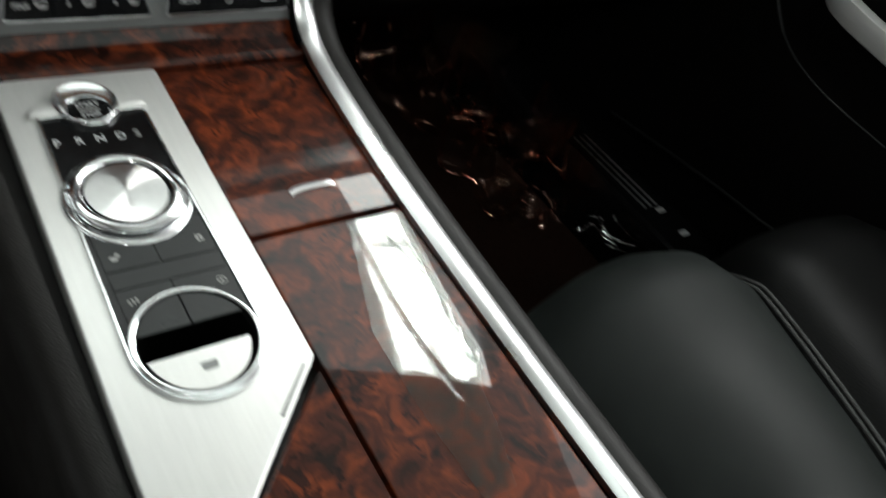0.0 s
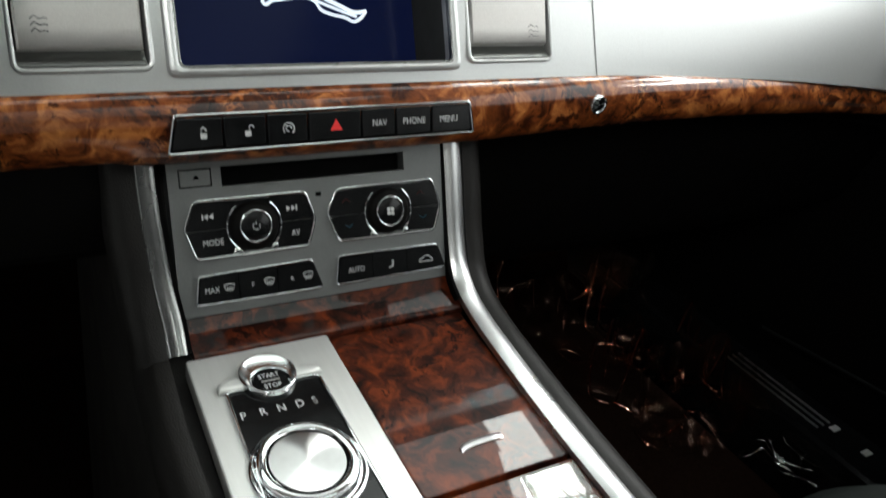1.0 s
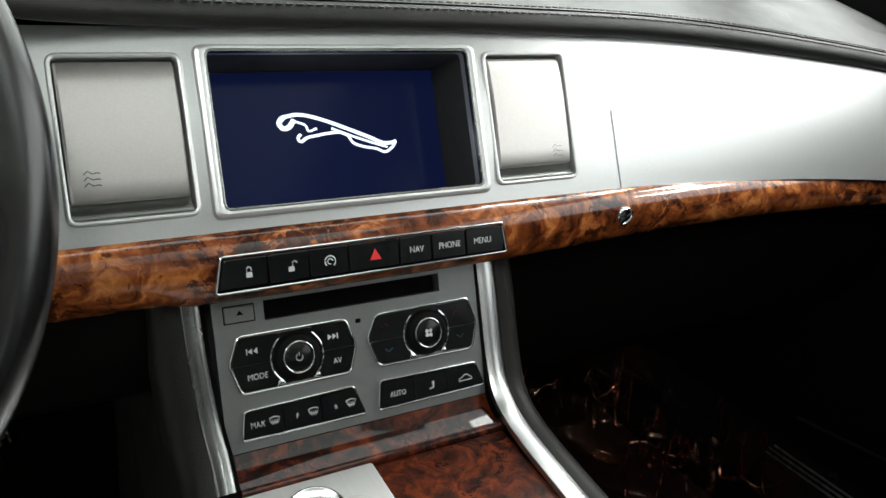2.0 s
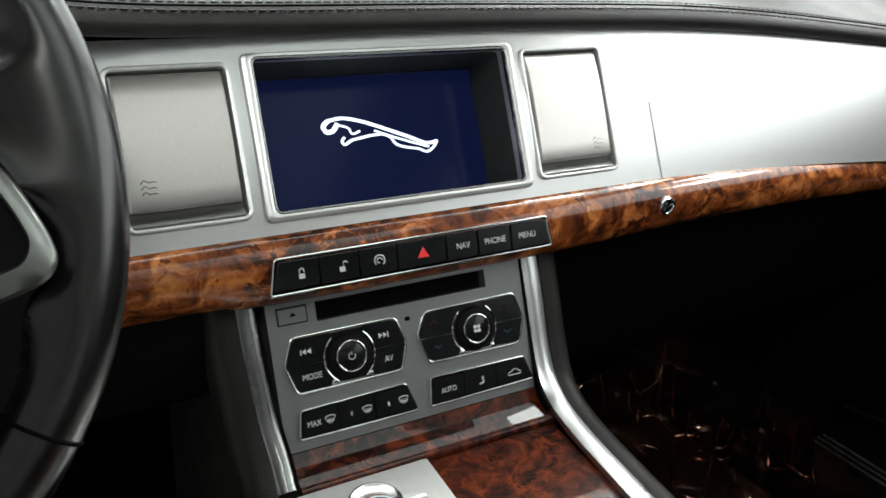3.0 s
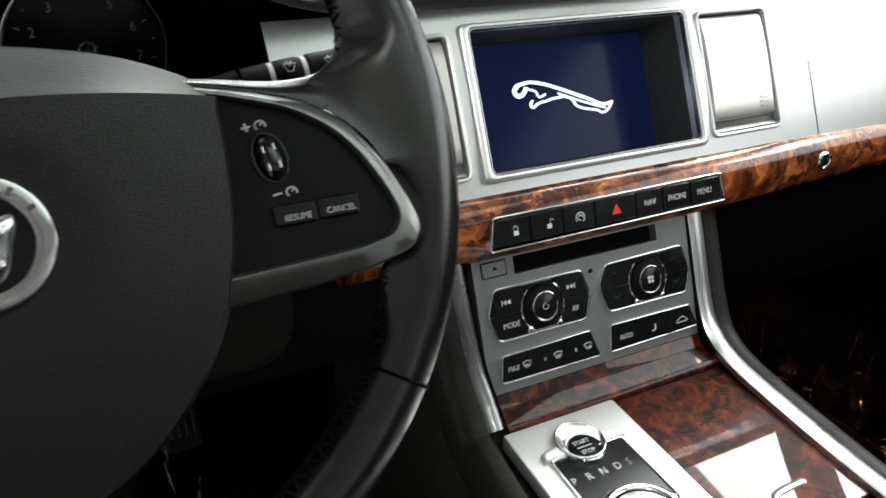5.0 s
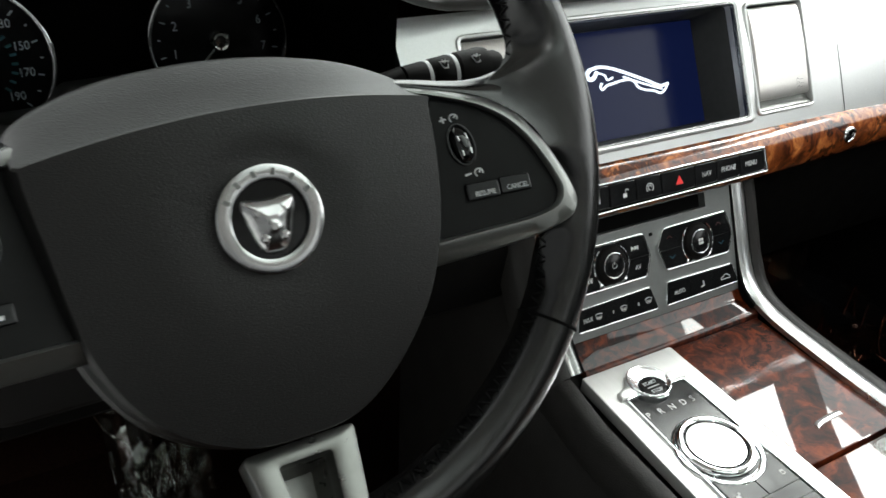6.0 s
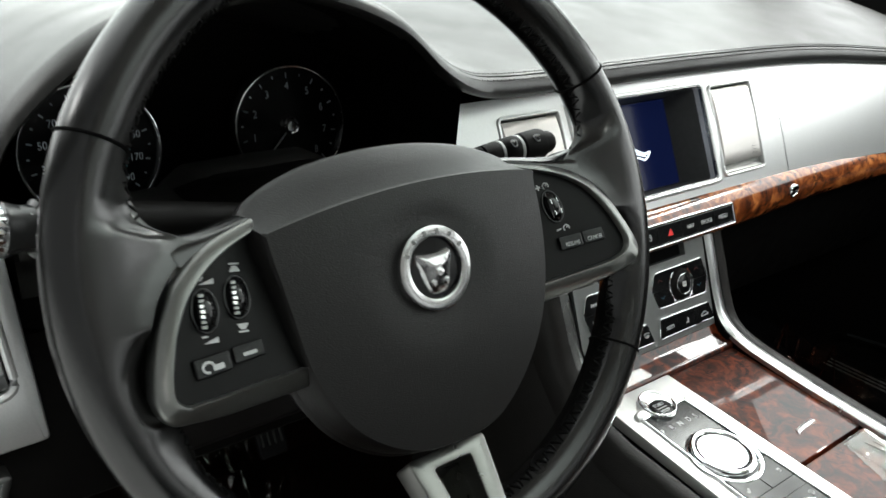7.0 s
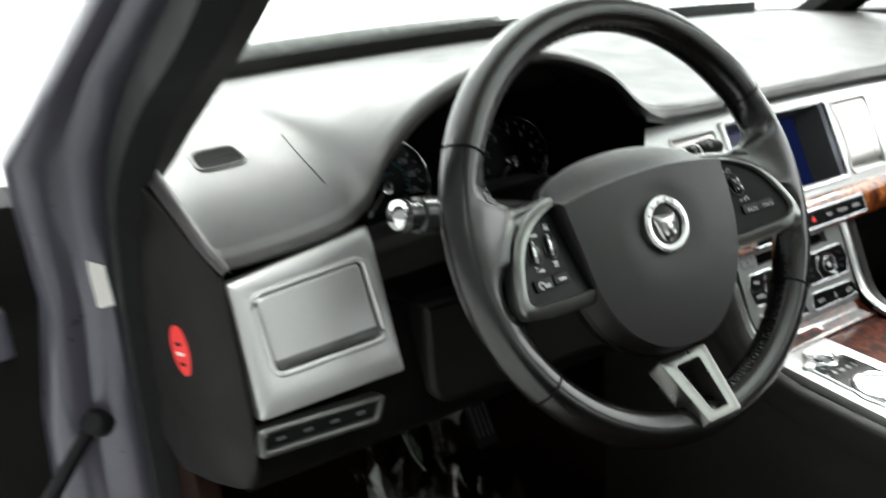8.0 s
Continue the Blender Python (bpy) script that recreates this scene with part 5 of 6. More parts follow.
def rim_in(a):
    """Inner radius and height of the leather's edge at the angle a."""
    q = math.degrees(a) % 360
    q = q - 360 if q > 270 else (180 - q if q > 90 else q)
    if not FLARE[0][0] < q < FLARE[-1][0]:
        return FLARE[0][1:]
    for lo, hi in zip(FLARE, FLARE[1:]):
        if q <= hi[0]:
            k = (q - lo[0]) / (hi[0] - lo[0])
            return lo[1] + (hi[1] - lo[1]) * k, lo[2] + (hi[2] - lo[2]) * k


RR, RH = 0.0152, 0.0170


def rim_point(a, b):
    """A point of the leather rim; b runs round the section, from the outer side over the front."""
    r_in, w_in = rim_in(a)
    reach, c, sn = R - r_in, math.cos(b), math.sin(b)
    if c >= 0:
        rad, w = R + RR * 1.02 * c, RW + RH * sn
    else:
        m = min(1.0, max(0.0, (reach - RR) / 0.008))
        rad, w = R + reach * c, RW + RH * sn
        x = -c
        if sn >= 0:
            w = w * (1 - m) + m * (w_in + (RW + RH - w_in) * (0.5 + 0.5 * math.cos(math.pi * x)))
        else:
            w = w * (1 - m) + m * (w_in * x * x + (RW - RH) * (1 - x * x))
    return Vector((rad * math.cos(a), rad * math.sin(a), w))


ANG = sorted({round(3 * k + 0.0, 3) for k in range(120)} | {round(x + 0.5 * k, 3) for x in (-30, 150) for k in range(122)})
ANG = sorted({x % 360 for x in ANG})
bm = bmesh.new()
secs = [[WM @ rim_point(radians(q), 2 * math.pi * j / 28) for j in range(28)] for q in ANG]
secs.append(secs[0])
loft(bm, secs, True, False)
bmesh.ops.remove_doubles(bm, verts=bm.verts[:], dist=1e-7)
rim = part("rim", bm, LEATHER, wheel, "black leather rim", 70)
SEAMS = [math.atan2(0.0804, 0.1525), math.pi - math.atan2(0.0804, 0.1525), math.pi + math.atan2(0.101, 0.1395), -math.atan2(0.0965, 0.1425)]
for a in SEAMS:
    bm = bmesh.new()
    tube(bm, [WM @ (rim_point(a, 2 * math.pi * j / 24) + Vector((math.cos(a) * math.cos(2 * math.pi * j / 24), math.sin(a) * math.cos(2 * math.pi * j / 24), math.sin(2 * math.pi * j / 24))) * 0.0002) for j in range(24)], 0.0009, 6, True)
    part("seam", bm, DARKHOLE, rim, "stitched leather joint")
bm = bmesh.new()
for k in range(250):
    a = 2 * math.pi * k / 250
    q = math.degrees(a) % 360
    q = q - 360 if q > 270 else (180 - q if q > 90 else q)
    if -19 < q < 16:
        continue
    lean = (0.0012 if k % 2 else -0.0012) / R
    path = [rim_point(a + lean * t, math.pi * (0.9 - 0.06 * t)) for t in (1, 0, -1)]
    e = Vector((math.cos(a), math.sin(a), 0))
    tube(bm, [WM @ (p - e * 0.0003 + Vector((0, 0, 0.0003))) for p in path], 0.0006, 4)
tagged(part("stitching", bm, DARKTHREAD, rim), kind="stuff")

# airbag cover
hub = rp([(-0.030, -0.1165), (0.025, -0.1165), (0.052, -0.098), (0.077, -0.068), (0.0905, -0.03), (0.0935, 0.01), (0.092, 0.031), (0.058, 0.047), (0.015, 0.0545), (-0.025, 0.0545), (-0.063, 0.0495), (-0.0985, 0.0335), (-0.0935, -0.002), (-0.0875, -0.054), (-0.068, -0.092)], 0.022, 6)
bm = bmesh.new()
hub = [Vector((p[0], p[1] + 0.0042 * min(1.0, max(0.0, (p[1] - 0.015) / 0.02)))) for p in hub]
def even(pts, n):
    """The same closed outline with n points at even steps."""
    pts = pts + pts[:1]
    run = [0.0]
    for a, b in zip(pts, pts[1:]):
        run.append(run[-1] + (b - a).length)
    out, j = [], 0
    for k in range(n):
        d = run[-1] * k / n
        while run[j + 1] < d:
            j += 1
        out.append(pts[j].lerp(pts[j + 1], (d - run[j]) / max(1e-9, run[j + 1] - run[j])))
    return out


hub = even(hub, 150)
for _ in range(3):
    hub = [(hub[k - 1] + hub[k] * 2 + hub[(k + 1) % 150]) / 4 for k in range(150)]


def facet(d, t):
    """The cover's outline drawn in by d; along the top it moves by the share t towards the crease."""
    out = []
    for p, q in zip(hub, inset(hub, d)):
        k = min(1.0, max(0.0, (p.y - 0.022) / 0.014)) * t
        out.append(q.lerp(Vector((p.x * 0.975, 0.0352 - 1.05 * (p.x - 0.010) ** 2)), k * k * (3 - 2 * k) if t == 1 else k))
    return out


def dome(p):
    """The cover's gently crowned front, dished round the badge."""
    d = min(1.0, max(0.0, (0.038 - math.hypot(p.x, p.y + 0.012)) / 0.012))
    return 0.0088 - 0.55 * (p.x ** 2 + 0.8 * (p.y + 0.02) ** 2) - 0.0016 * d * d * (3 - 2 * d)


mid = Vector((0.0, -0.0125))
lv = [([p * 0.88 for p in hub], -0.05), ([p * 0.97 for p in hub], -0.034), (hub, -0.0200), (inset(hub, 0.0008), -0.0180), (inset(hub, 0.0020), -0.0164)]
for d, t in ((0.0040, 0.45), (0.0064, 0.93), (0.0070, 0.97)):
    lv.append((facet(d, t), t))
for d in (0.0076, 0.0092):
    lv.append((facet(d, 1), None))
edge = lv[-1][0]
for f in (0.94, 0.86, 0.78, 0.70, 0.62, 0.54, 0.47, 0.42, 0.37, 0.32, 0.26, 0.15):
    k = min(1.0, (1 - f) / 0.4)
    lv.append(([mid + (p - mid) * f * (1 - k) + (p - mid).normalized() * 0.043 * f * k for p in edge], None))
brow = [dome(p) - 0.0006 for p in facet(0.0076, 1)]
vs = []
for pts, w in lv:
    high = [dome(p) for p in pts] if w is None else ([-0.0164 + (h + 0.0164) * w for h in brow] if w > 0 else [w] * len(pts))
    vs.append([bm.verts.new(WM @ Vector((p.x, p.y, h))) for p, h in zip(pts, high)])
for a, b in zip(vs, vs[1:]):
    for i in range(len(a)):
        bm.faces.new((a[i - 1], a[i], b[i], b[i - 1]))
bm.faces.new(vs[0][::-1])
bm.faces.new(vs[-1])
airbag = part("airbag_cover", bm, HUBSKIN, wheel, "charcoal grained airbag cover", 24)
m = at(WM, 0.0, -0.0120, 0.0076)
bm = bmesh.new()
ring_frame(bm, circle(0, 0, 0.0235, 48), circle(0, 0, 0.0165, 48), -0.002, 0.0036, m, 0.0012)
bdg = part("badge_ring", bm, BADGE, airbag, "polished metal badge ring")
bm = bmesh.new()
revolve(bm, [(0.0166, -0.002), (0.0166, 0.0008), (0, 0.0012)], m, 32)
part("badge_field", bm, GLOSS, airbag, "black badge field")
# plain relief in place of the maker's emblem
bm = bmesh.new()
em = rp([(-0.0045, -0.0145), (0.0045, -0.0145), (0.0082, -0.0095), (0.0098, -0.002), (0.0128, 0.0055), (0.0115, 0.0102), (0.005, 0.0092), (-0.005, 0.0092), (-0.0115, 0.0102), (-0.0128, 0.0055), (-0.0098, -0.002), (-0.0082, -0.0095)], 0.0025, 2)
em = [Vector(p) for p in em]
rings(bm, [(em, 0.0005), (inset(em, 0.0006), 0.002), (inset(em, 0.002), 0.0034), ([p * 0.5 for p in em], 0.0044), ([p * 0.2 for p in em], 0.0054)], m)
for u, v, r, h in ((-0.0055, 0.0035, 0.0032, 0.0046), (0.0055, 0.0035, 0.0032, 0.0046), (0.0, -0.0028, 0.0038, 0.0062), (-0.0042, -0.0075, 0.0026, 0.005), (0.0042, -0.0075, 0.0026, 0.005)):
    rings(bm, [(circle(u, v, r, 14), 0.002), (circle(u, v, r * 0.8, 14), h - 0.0006), (circle(u, v, r * 0.4, 14), h)], m)
part("emblem", bm, BADGE, airbag, "plain metal relief")
for q in (150, 126, 102, 78, 54, 30):
    bm = bmesh.new()
    box(bm, (0.020, 0, 0.0037), (0.0030, 0.0018, 0.0003), m @ pose(0, 0, 0, 0, 0, q))
    part("badge_mark", bm, GREYTRIM, bdg)

# spokes
def spoke_lift(u, v):
    """How far the spoke's face stands out at a place on the wheel."""
    return 0.155 * (abs(u) - 0.103) - 0.16 * (v - 0.004)


for s in (-1, 1):
    made = []
    if s < 0:
        o = [(-0.062, 0.0400), (-0.094, 0.0325), (-0.111, 0.0275), (-0.1240, 0.0212), (-0.1368, 0.0112), (-0.1472, -0.005), (-0.1548, -0.024), (-0.1582, -0.039), (-0.1535, -0.0498), (-0.127, -0.0538), (-0.089, -0.0550), (-0.060, -0.0555)]
        i = [(-0.066, 0.0345), (-0.095, 0.0256), (-0.107, 0.0212), (-0.1180, 0.0152), (-0.1308, 0.0046), (-0.1402, -0.0095), (-0.1473, -0.028), (-0.1490, -0.0375), (-0.1445, -0.0423), (-0.122, -0.0430), (-0.088, -0.0434), (-0.064, -0.0438)]
    else:
        o = [(0.060, -0.0535), (0.0845, -0.0520), (0.110, -0.0504), (0.137, -0.0470), (0.1545, -0.0415), (0.1592, -0.0340), (0.1570, -0.0230), (0.1490, -0.0030), (0.1380, 0.0135), (0.1240, 0.0238), (0.104, 0.0303), (0.0855, 0.0345), (0.060, 0.0405)]
        i = [(0.064, -0.0400), (0.0875, -0.0393), (0.110, -0.0383), (0.133, -0.0372), (0.1465, -0.0340), (0.1502, -0.0265), (0.1460, -0.0140), (0.1385, 0.0010), (0.1290, 0.0125), (0.1160, 0.0210), (0.103, 0.0258), (0.089, 0.0300), (0.064, 0.0350)]
    o, i = rp(o, 0.006, 3), rp(i, 0.006, 3)
    bm = bmesh.new()
    ov, iv = [Vector(p) for p in o], [Vector(p) for p in i]
    rings(bm, [(ov, -0.018), (ov, -0.0055), (inset(ov, 0.0005), -0.0040), (inset(ov, 0.0016), -0.0028), (inset(iv, -0.0020), -0.0012), (inset(iv, -0.0007), -0.0010), (iv, -0.0022), (iv, -0.008), (ov, -0.018)], WM, False, False)
    bmesh.ops.remove_doubles(bm, verts=bm.verts[:], dist=1e-7)
    # the lower bar leans downwards
    for v in bm.verts:
        q = WM.inverted() @ v.co
        q.z -= 0.55 * max(0.0, -0.044 - q.y)
        v.co = WM @ q
    made.append(part("spoke_trim", bm, TRIMMETAL, wheel, "grey satin spoke trim"))
    bm = bmesh.new()
    slab(bm, inset([Vector(p) for p in i], -0.001), -0.018, -0.0055, WM, 0.001)
    pad = part("switch_pad", bm, PADBLACK, wheel, "black switch pad")
    made.append(pad)
    rolls = ((-0.1240, -0.0040), (-0.1065, -0.0018)) if s < 0 else ((0.1045, 0.0035),)
    for u, v in rolls:
        mm = at(WM, u, v, -0.0055, -8 if s < 0 else 8)
        bm = bmesh.new()
        secs = []
        for q in [j / 10 * 2 - 1 for j in range(11)]:
            w = 0.0052 * math.sqrt(max(0.02, 1 - 0.85 * q * q))
            h = 0.0048 * math.sqrt(max(0.02, 1 - q * q))
            secs.append([mm @ Vector((w * math.cos(b), q * 0.0095, h * math.sin(b))) for b in [math.pi * 2 * j / 14 for j in range(14)]])
        loft(bm, secs)
        rl = part("roller", bm, ROLLER if s > 0 else GLOSS, pad, "smooth black roller switch" if s > 0 else "ribbed roller switch")
        # four bright bars stand in for glints on the smooth roller
        for j, k in ((-1, 0.0036), (1, 0.0036), (-1, -0.0036), (1, -0.0036)) if s > 0 else ():
            bm = bmesh.new()
            box(bm, (j * 0.0022, k, 0.0037), (0.0008, 0.0030, 0.0012), mm, 0.0003)
            part("rib", bm, RAIL, rl)
        # left column: highlights on the ribs are put into bright metal
        for j in range(-3, 4) if s < 0 else ():
            bm = bmesh.new()
            box(bm, (-0.0022, j * 0.0024, 0.0040 - 0.0003 * abs(j)), (0.0030, 0.0018, 0.0012), mm, 0.0003)
            part("rib", bm, RAIL if abs(j) < 2 else GREYTRIM, rl)
            bm = bmesh.new()
            box(bm, (0.0022, j * 0.0024, 0.0038 - 0.0003 * abs(j)), (0.0022, 0.0012, 0.0010), mm, 0.0003)
            part("rib", bm, BLACK, rl)
        bm = bmesh.new()
        ring_frame(bm, circle(0, 0, 0.0072, 28, 0.0108), circle(0, 0, 0.0057, 28, 0.0096), -0.001, 0.0008, mm, 0.0003)
        part("roller_bezel", bm, GLOSS, pad)
    if s < 0:
        icons = (("up", -0.1038, 0.0119), ("louder", -0.1198, 0.0090), ("down", -0.1074, -0.0163), ("softer", -0.1250, -0.0177))
        keys = ((-0.1275, -0.0285, 0.0185, 0.0092), (-0.1085, -0.0275, 0.0165, 0.0082))
    else:
        icons = (("plus", 0.1010, 0.0163), ("minus", 0.1075, -0.0116))
        keys = ((0.1095, -0.0200, 0.0172, 0.0084), (0.1268, -0.0196, 0.0165, 0.0084))
    for kind, u, v in icons:
        mm = at(WM, u, v, -0.0054, 8 * s)
        bm = bmesh.new()
        if kind in ("up", "down"):
            k = 1 if kind == "up" else -1
            slab(bm, [Vector((-0.0030, -k * 0.0018)), Vector((0.0030, -k * 0.0018)), Vector((0.0012, k * 0.0010)), Vector((-0.0012, k * 0.0010))][::k], 0, 0.0002, mm)
            box(bm, (0, k * 0.0020, 0.0001), (0.0052, 0.0008, 0.0002), mm)
        elif kind in ("louder", "softer"):
            slab(bm, [Vector((-0.0036, -0.0014)), Vector((0.0040, -0.0014)), Vector((0.0040, 0.0012))], 0, 0.0002, mm)
            box(bm, (-0.0026, 0.0018, 0.0001), (0.0032, 0.0007, 0.0002), mm)
            if kind == "louder":
                box(bm, (-0.0026, 0.0018, 0.0001), (0.0007, 0.0030, 0.0002), mm)
        else:
            tube(bm, [mm @ Vector((0.0028 + 0.0021 * math.cos(q), 0.0019 * math.sin(q), 0.0001)) for q in [0.5 * j - 0.6 for j in range(10)]], 0.00045, 5)
            tube(bm, [mm @ Vector((0.0028, 0, 0.0001)), mm @ Vector((0.0040, 0.0010, 0.0001))], 0.0004, 5)
            box(bm, (-0.0028, 0.0006, 0.0001), (0.0036, 0.0009, 0.0002), mm)
            if kind == "plus":
                box(bm, (-0.0028, 0.0006, 0.0001), (0.0009, 0.0034, 0.0002), mm)
        part("icon", bm, PRINT, pad, "small white icon")
    for j, (u, v, a, b) in enumerate(keys):
        mm = at(WM, u, v, -0.0055)
        bm = bmesh.new()
        slab(bm, rect(-a / 2, -b / 2, a / 2, b / 2, 0.0012, 3), -0.001, 0.002, mm, 0.0008)
        kk = part("key", bm, GLOSS, pad)
        if s > 0:
            words("lettering", ("RESUME", "CANCEL")[j], 0.0036, at(mm, 0.0008, -0.0014, 0.0021), PRINT, kk, 0.85)
        else:
            bm = bmesh.new()
            if j:
                box(bm, (0.0004, -0.0008, 0.0021), (0.0072, 0.0017, 0.0003), mm)
            else:
                tube(bm, [mm @ Vector((-0.0026 + 0.0028 * math.cos(q), -0.0004 + 0.0024 * math.sin(q), 0.0021)) for q in [0.45 * k + 0.3 for k in range(11)]], 0.0007, 5)
                slab(bm, rect(-0.0004, -0.0026, 0.0052, 0.0000, 0.0006, 2), 0.0018, 0.0023, mm)
            part("key_mark", bm, PRINT, kk)
    # the switch pads rise outwards and downwards, away from the hub
    inv = WM.inverted()
    for ob in made + list(pad.children_recursive):
        for v in ob.data.vertices:
            q = inv @ v.co
            q.z += spoke_lift(q.x, q.y)
            v.co = WM @ q
    # leather web behind the trim
    bm = bmesh.new()
    pts = rp([(s * 0.08, 0.018), (s * 0.08, -0.050), (s * 0.140, -0.044), (s * 0.170, -0.038), (s * 0.174, -0.01), (s * 0.170, 0.022), (s * 0.145, 0.020), (s * 0.125, 0.016)], 0.008, 3)
    slab(bm, [Vector(p) for p in pts], -0.030, -0.014, WM, 0.005, 3)
    part("spoke_web", bm, LEATHER, wheel, "leather spoke backing", 60)
    # slim leather ridge from the rim along the top of the trim
    pairs = [((0.070, 0.0375), (0.074, 0.0395), -0.0175), ((0.086, 0.0345), (0.090, 0.0372), -0.0160), ((0.100, 0.0312), (0.104, 0.0346), -0.0140), ((0.112, 0.0280), (0.1165, 0.0330), -0.0120), ((0.122, 0.0242), (0.1275, 0.0332), -0.0104), ((0.130, 0.0195), (0.1350, 0.0345), -0.0098)]
    fy = 0.0 if s > 0 else -0.0020
    inner = catmull([Vector((a[0], a[1] + fy, spoke_lift(*a) - 0.0048)) for a, b, w in pairs], 5)
    outer = catmull([Vector((b[0], b[1] + fy, w)) for a, b, w in pairs], 5)
    secs = []
    for a, b in zip(inner, outer):
        d = Vector((b.x - a.x, b.y - a.y, 0)).normalized()
        row = [a + Vector((0, 0, -0.02))] + [a.lerp(b, q / 6) + Vector((0, 0, 0.0014 * math.sin(math.pi * q / 6))) for q in range(7)]
        row += [b + d * 0.0014 - Vector((0, 0, 0.0014)), b + d * 0.0022 - Vector((0, 0, 0.005)), b + d * 0.0010 - Vector((0, 0, 0.020))]
        secs.append([WM @ Vector((s * p.x, p.y, p.z)) for p in row])
    bm = bmesh.new()
    loft(bm, secs)
    part("thumb_rest", bm, LEATHER, wheel, "smooth leather thumb rest", 60)

# open V spoke at the foot
bm = bmesh.new()
vo = rp([(-0.0185, -0.180), (0.0185, -0.180), (0.0275, -0.119), (-0.0275, -0.119)], 0.003, 3)
vi = rp([(-0.0085, -0.172), (0.0085, -0.172), (0.0130, -0.128), (-0.0130, -0.128)], 0.002, 3)
VM = WM @ Matrix.Translation((0, -0.1200, -0.018)) @ pose(0, 0, 0, -29, 0, 0) @ Matrix.Translation((0, 0.1200, 0))
ring_frame(bm, vo, vi, -0.014, 0.004, VM, 0.0012, -0.012)
vsp = part("lower_spoke", bm, SPOKE, wheel, "satin silver open lower spoke")
bm = bmesh.new()
deep = [Vector(p) for p in vi]
rings(bm, [(inset(deep, -0.0006), -0.011), (inset(deep, 0.0008), -0.022), (inset(deep, 0.0026), -0.034)], VM, False, True)
part("spoke_well", bm, SPOKE, vsp, "hollow satin metal well")

# ---------------------------------------------------------------- instruments
clu = thing("instrument_cluster", "twin round black gauges with chrome rings under the hood", "gauges", (-0.395, 0.16, 0.6))


def gauge(cx, cz, r, nums, a0, a1, needle):
    m = plane_frame((cx, 0.152, cz), (0.12, 0.99))
    bm = bmesh.new()
    revolve(bm, [(r, -0.006), (r, 0.0), (r * 0.98, 0.001), (0, 0.001)], m, 48)
    face = part("gauge_face", bm, GLOSS, clu, "black gauge face")
    bm = bmesh.new()
    cut_low = lambda pts, f: [Vector((p.x, max(p.y, -f * r))) for p in pts]
    ring_frame(bm, cut_low(circle(0, 0, r * 1.05, 72), 0.93), cut_low(circle(0, 0, r * 1.0, 72), 0.89), -0.006, 0.006, m, 0.0008)
    part("gauge_ring", bm, CHROME, clu, "thin chrome ring with a flat foot")
    n = len(nums)
    for k in range(n * 2 - 1):
        a = radians(a0 + (a1 - a0) * k / (n * 2 - 2))
        d = Vector((math.cos(a), math.sin(a), 0))
        bm = bmesh.new()
        tube(bm, [m @ (d * r * 0.9 + Vector((0, 0, 0.0013))), m @ (d * r * (0.82 if k % 2 == 0 else 0.86) + Vector((0, 0, 0.0013)))], 0.0005, 4)
        part("tick", bm, DIALPRINT, face)
        if k % 2 == 0:
            words("numeral", nums[k // 2], 0.0092 if len(nums[0] + nums[-1]) < 4 else 0.0082, at(m, d.x * r * 0.68, d.y * r * 0.68, 0.0013), DIALPRINT, face, 0.85)
    if cx < -0.4:
        bm = bmesh.new()
        for k in range(7):
            box(bm, (-0.0096 + 0.0032 * k, 0.0135, 0.0013), (0.0021, 0.0022, 0.0002), m)
        part("face_mark", bm, TEAL, face, "row of small dim bars")
        for k in range(9):
            a = radians(60 - 13 * k)
            bm = bmesh.new()
            tube(bm, [m @ Vector((r * 0.50 * math.cos(a), r * 0.50 * math.sin(a), 0.0013)), m @ Vector((r * 0.58 * math.cos(a), r * 0.58 * math.sin(a), 0.0013))], 0.0009, 4)
            part("inner_tick", bm, TEAL, face, "dim teal tick")
    bm = bmesh.new()
    a = radians(needle)
    d = Vector((math.cos(a), math.sin(a), 0))
    sweep(bm, [m @ (d * 0.006 + Vector((0, 0, 0.004))), m @ (d * r * 0.8 + Vector((0, 0, 0.004)))], [(-0.0009, -0.0003), (-0.0009, 0.0003), (0.0009, 0.0003), (0.0009, -0.0003)], tuple(m.to_3x3() @ Vector((0, 0, 1))))
    part("needle", bm, PRINT, clu, "white needle")
    bm = bmesh.new()
    revolve(bm, [(0.0075, 0.001), (0.0075, 0.005), (0.006, 0.0065), (0.0045, 0.0062), (0.004, 0.005), (0, 0.0048)], m, 28)
    part("needle_hub", bm, CHROME, clu, "chrome needle hub")


gauge(-0.315, 0.674, 0.049, [str(k) for k in range(9)], 225, -45, 225)
gauge(-0.478, 0.675, 0.049, ["10", "30", "50", "70", "90", "110", "130", "150", "170", "190"], 225, -45, 225)

# stepped grey cover between gauges and wheel
bm = bmesh.new()
loft(bm, [[(x, 0.066, z - 0.05), (x, 0.066, z - 0.0142), (x, 0.050, z - 0.0138), (x, 0.046, z - 0.0125), (x, 0.046, z - 0.002), (x, 0.0485, z), (x, 0.10, z - 0.004), (x, 0.150, z - 0.034), (x, 0.150, z - 0.05)] for x, z in ((-0.553, 0.657), (-0.50, 0.660), (-0.446, 0.6625), (-0.442, 0.664), (-0.433, 0.6745), (-0.429, 0.676), (-0.38, 0.677), (-0.336, 0.676), (-0.332, 0.6745), (-0.323, 0.664), (-0.319, 0.6625), (-0.245, 0.657))])
part("column_cover", bm, COVERSKIN, clu, "stepped dark grey cover", 50)

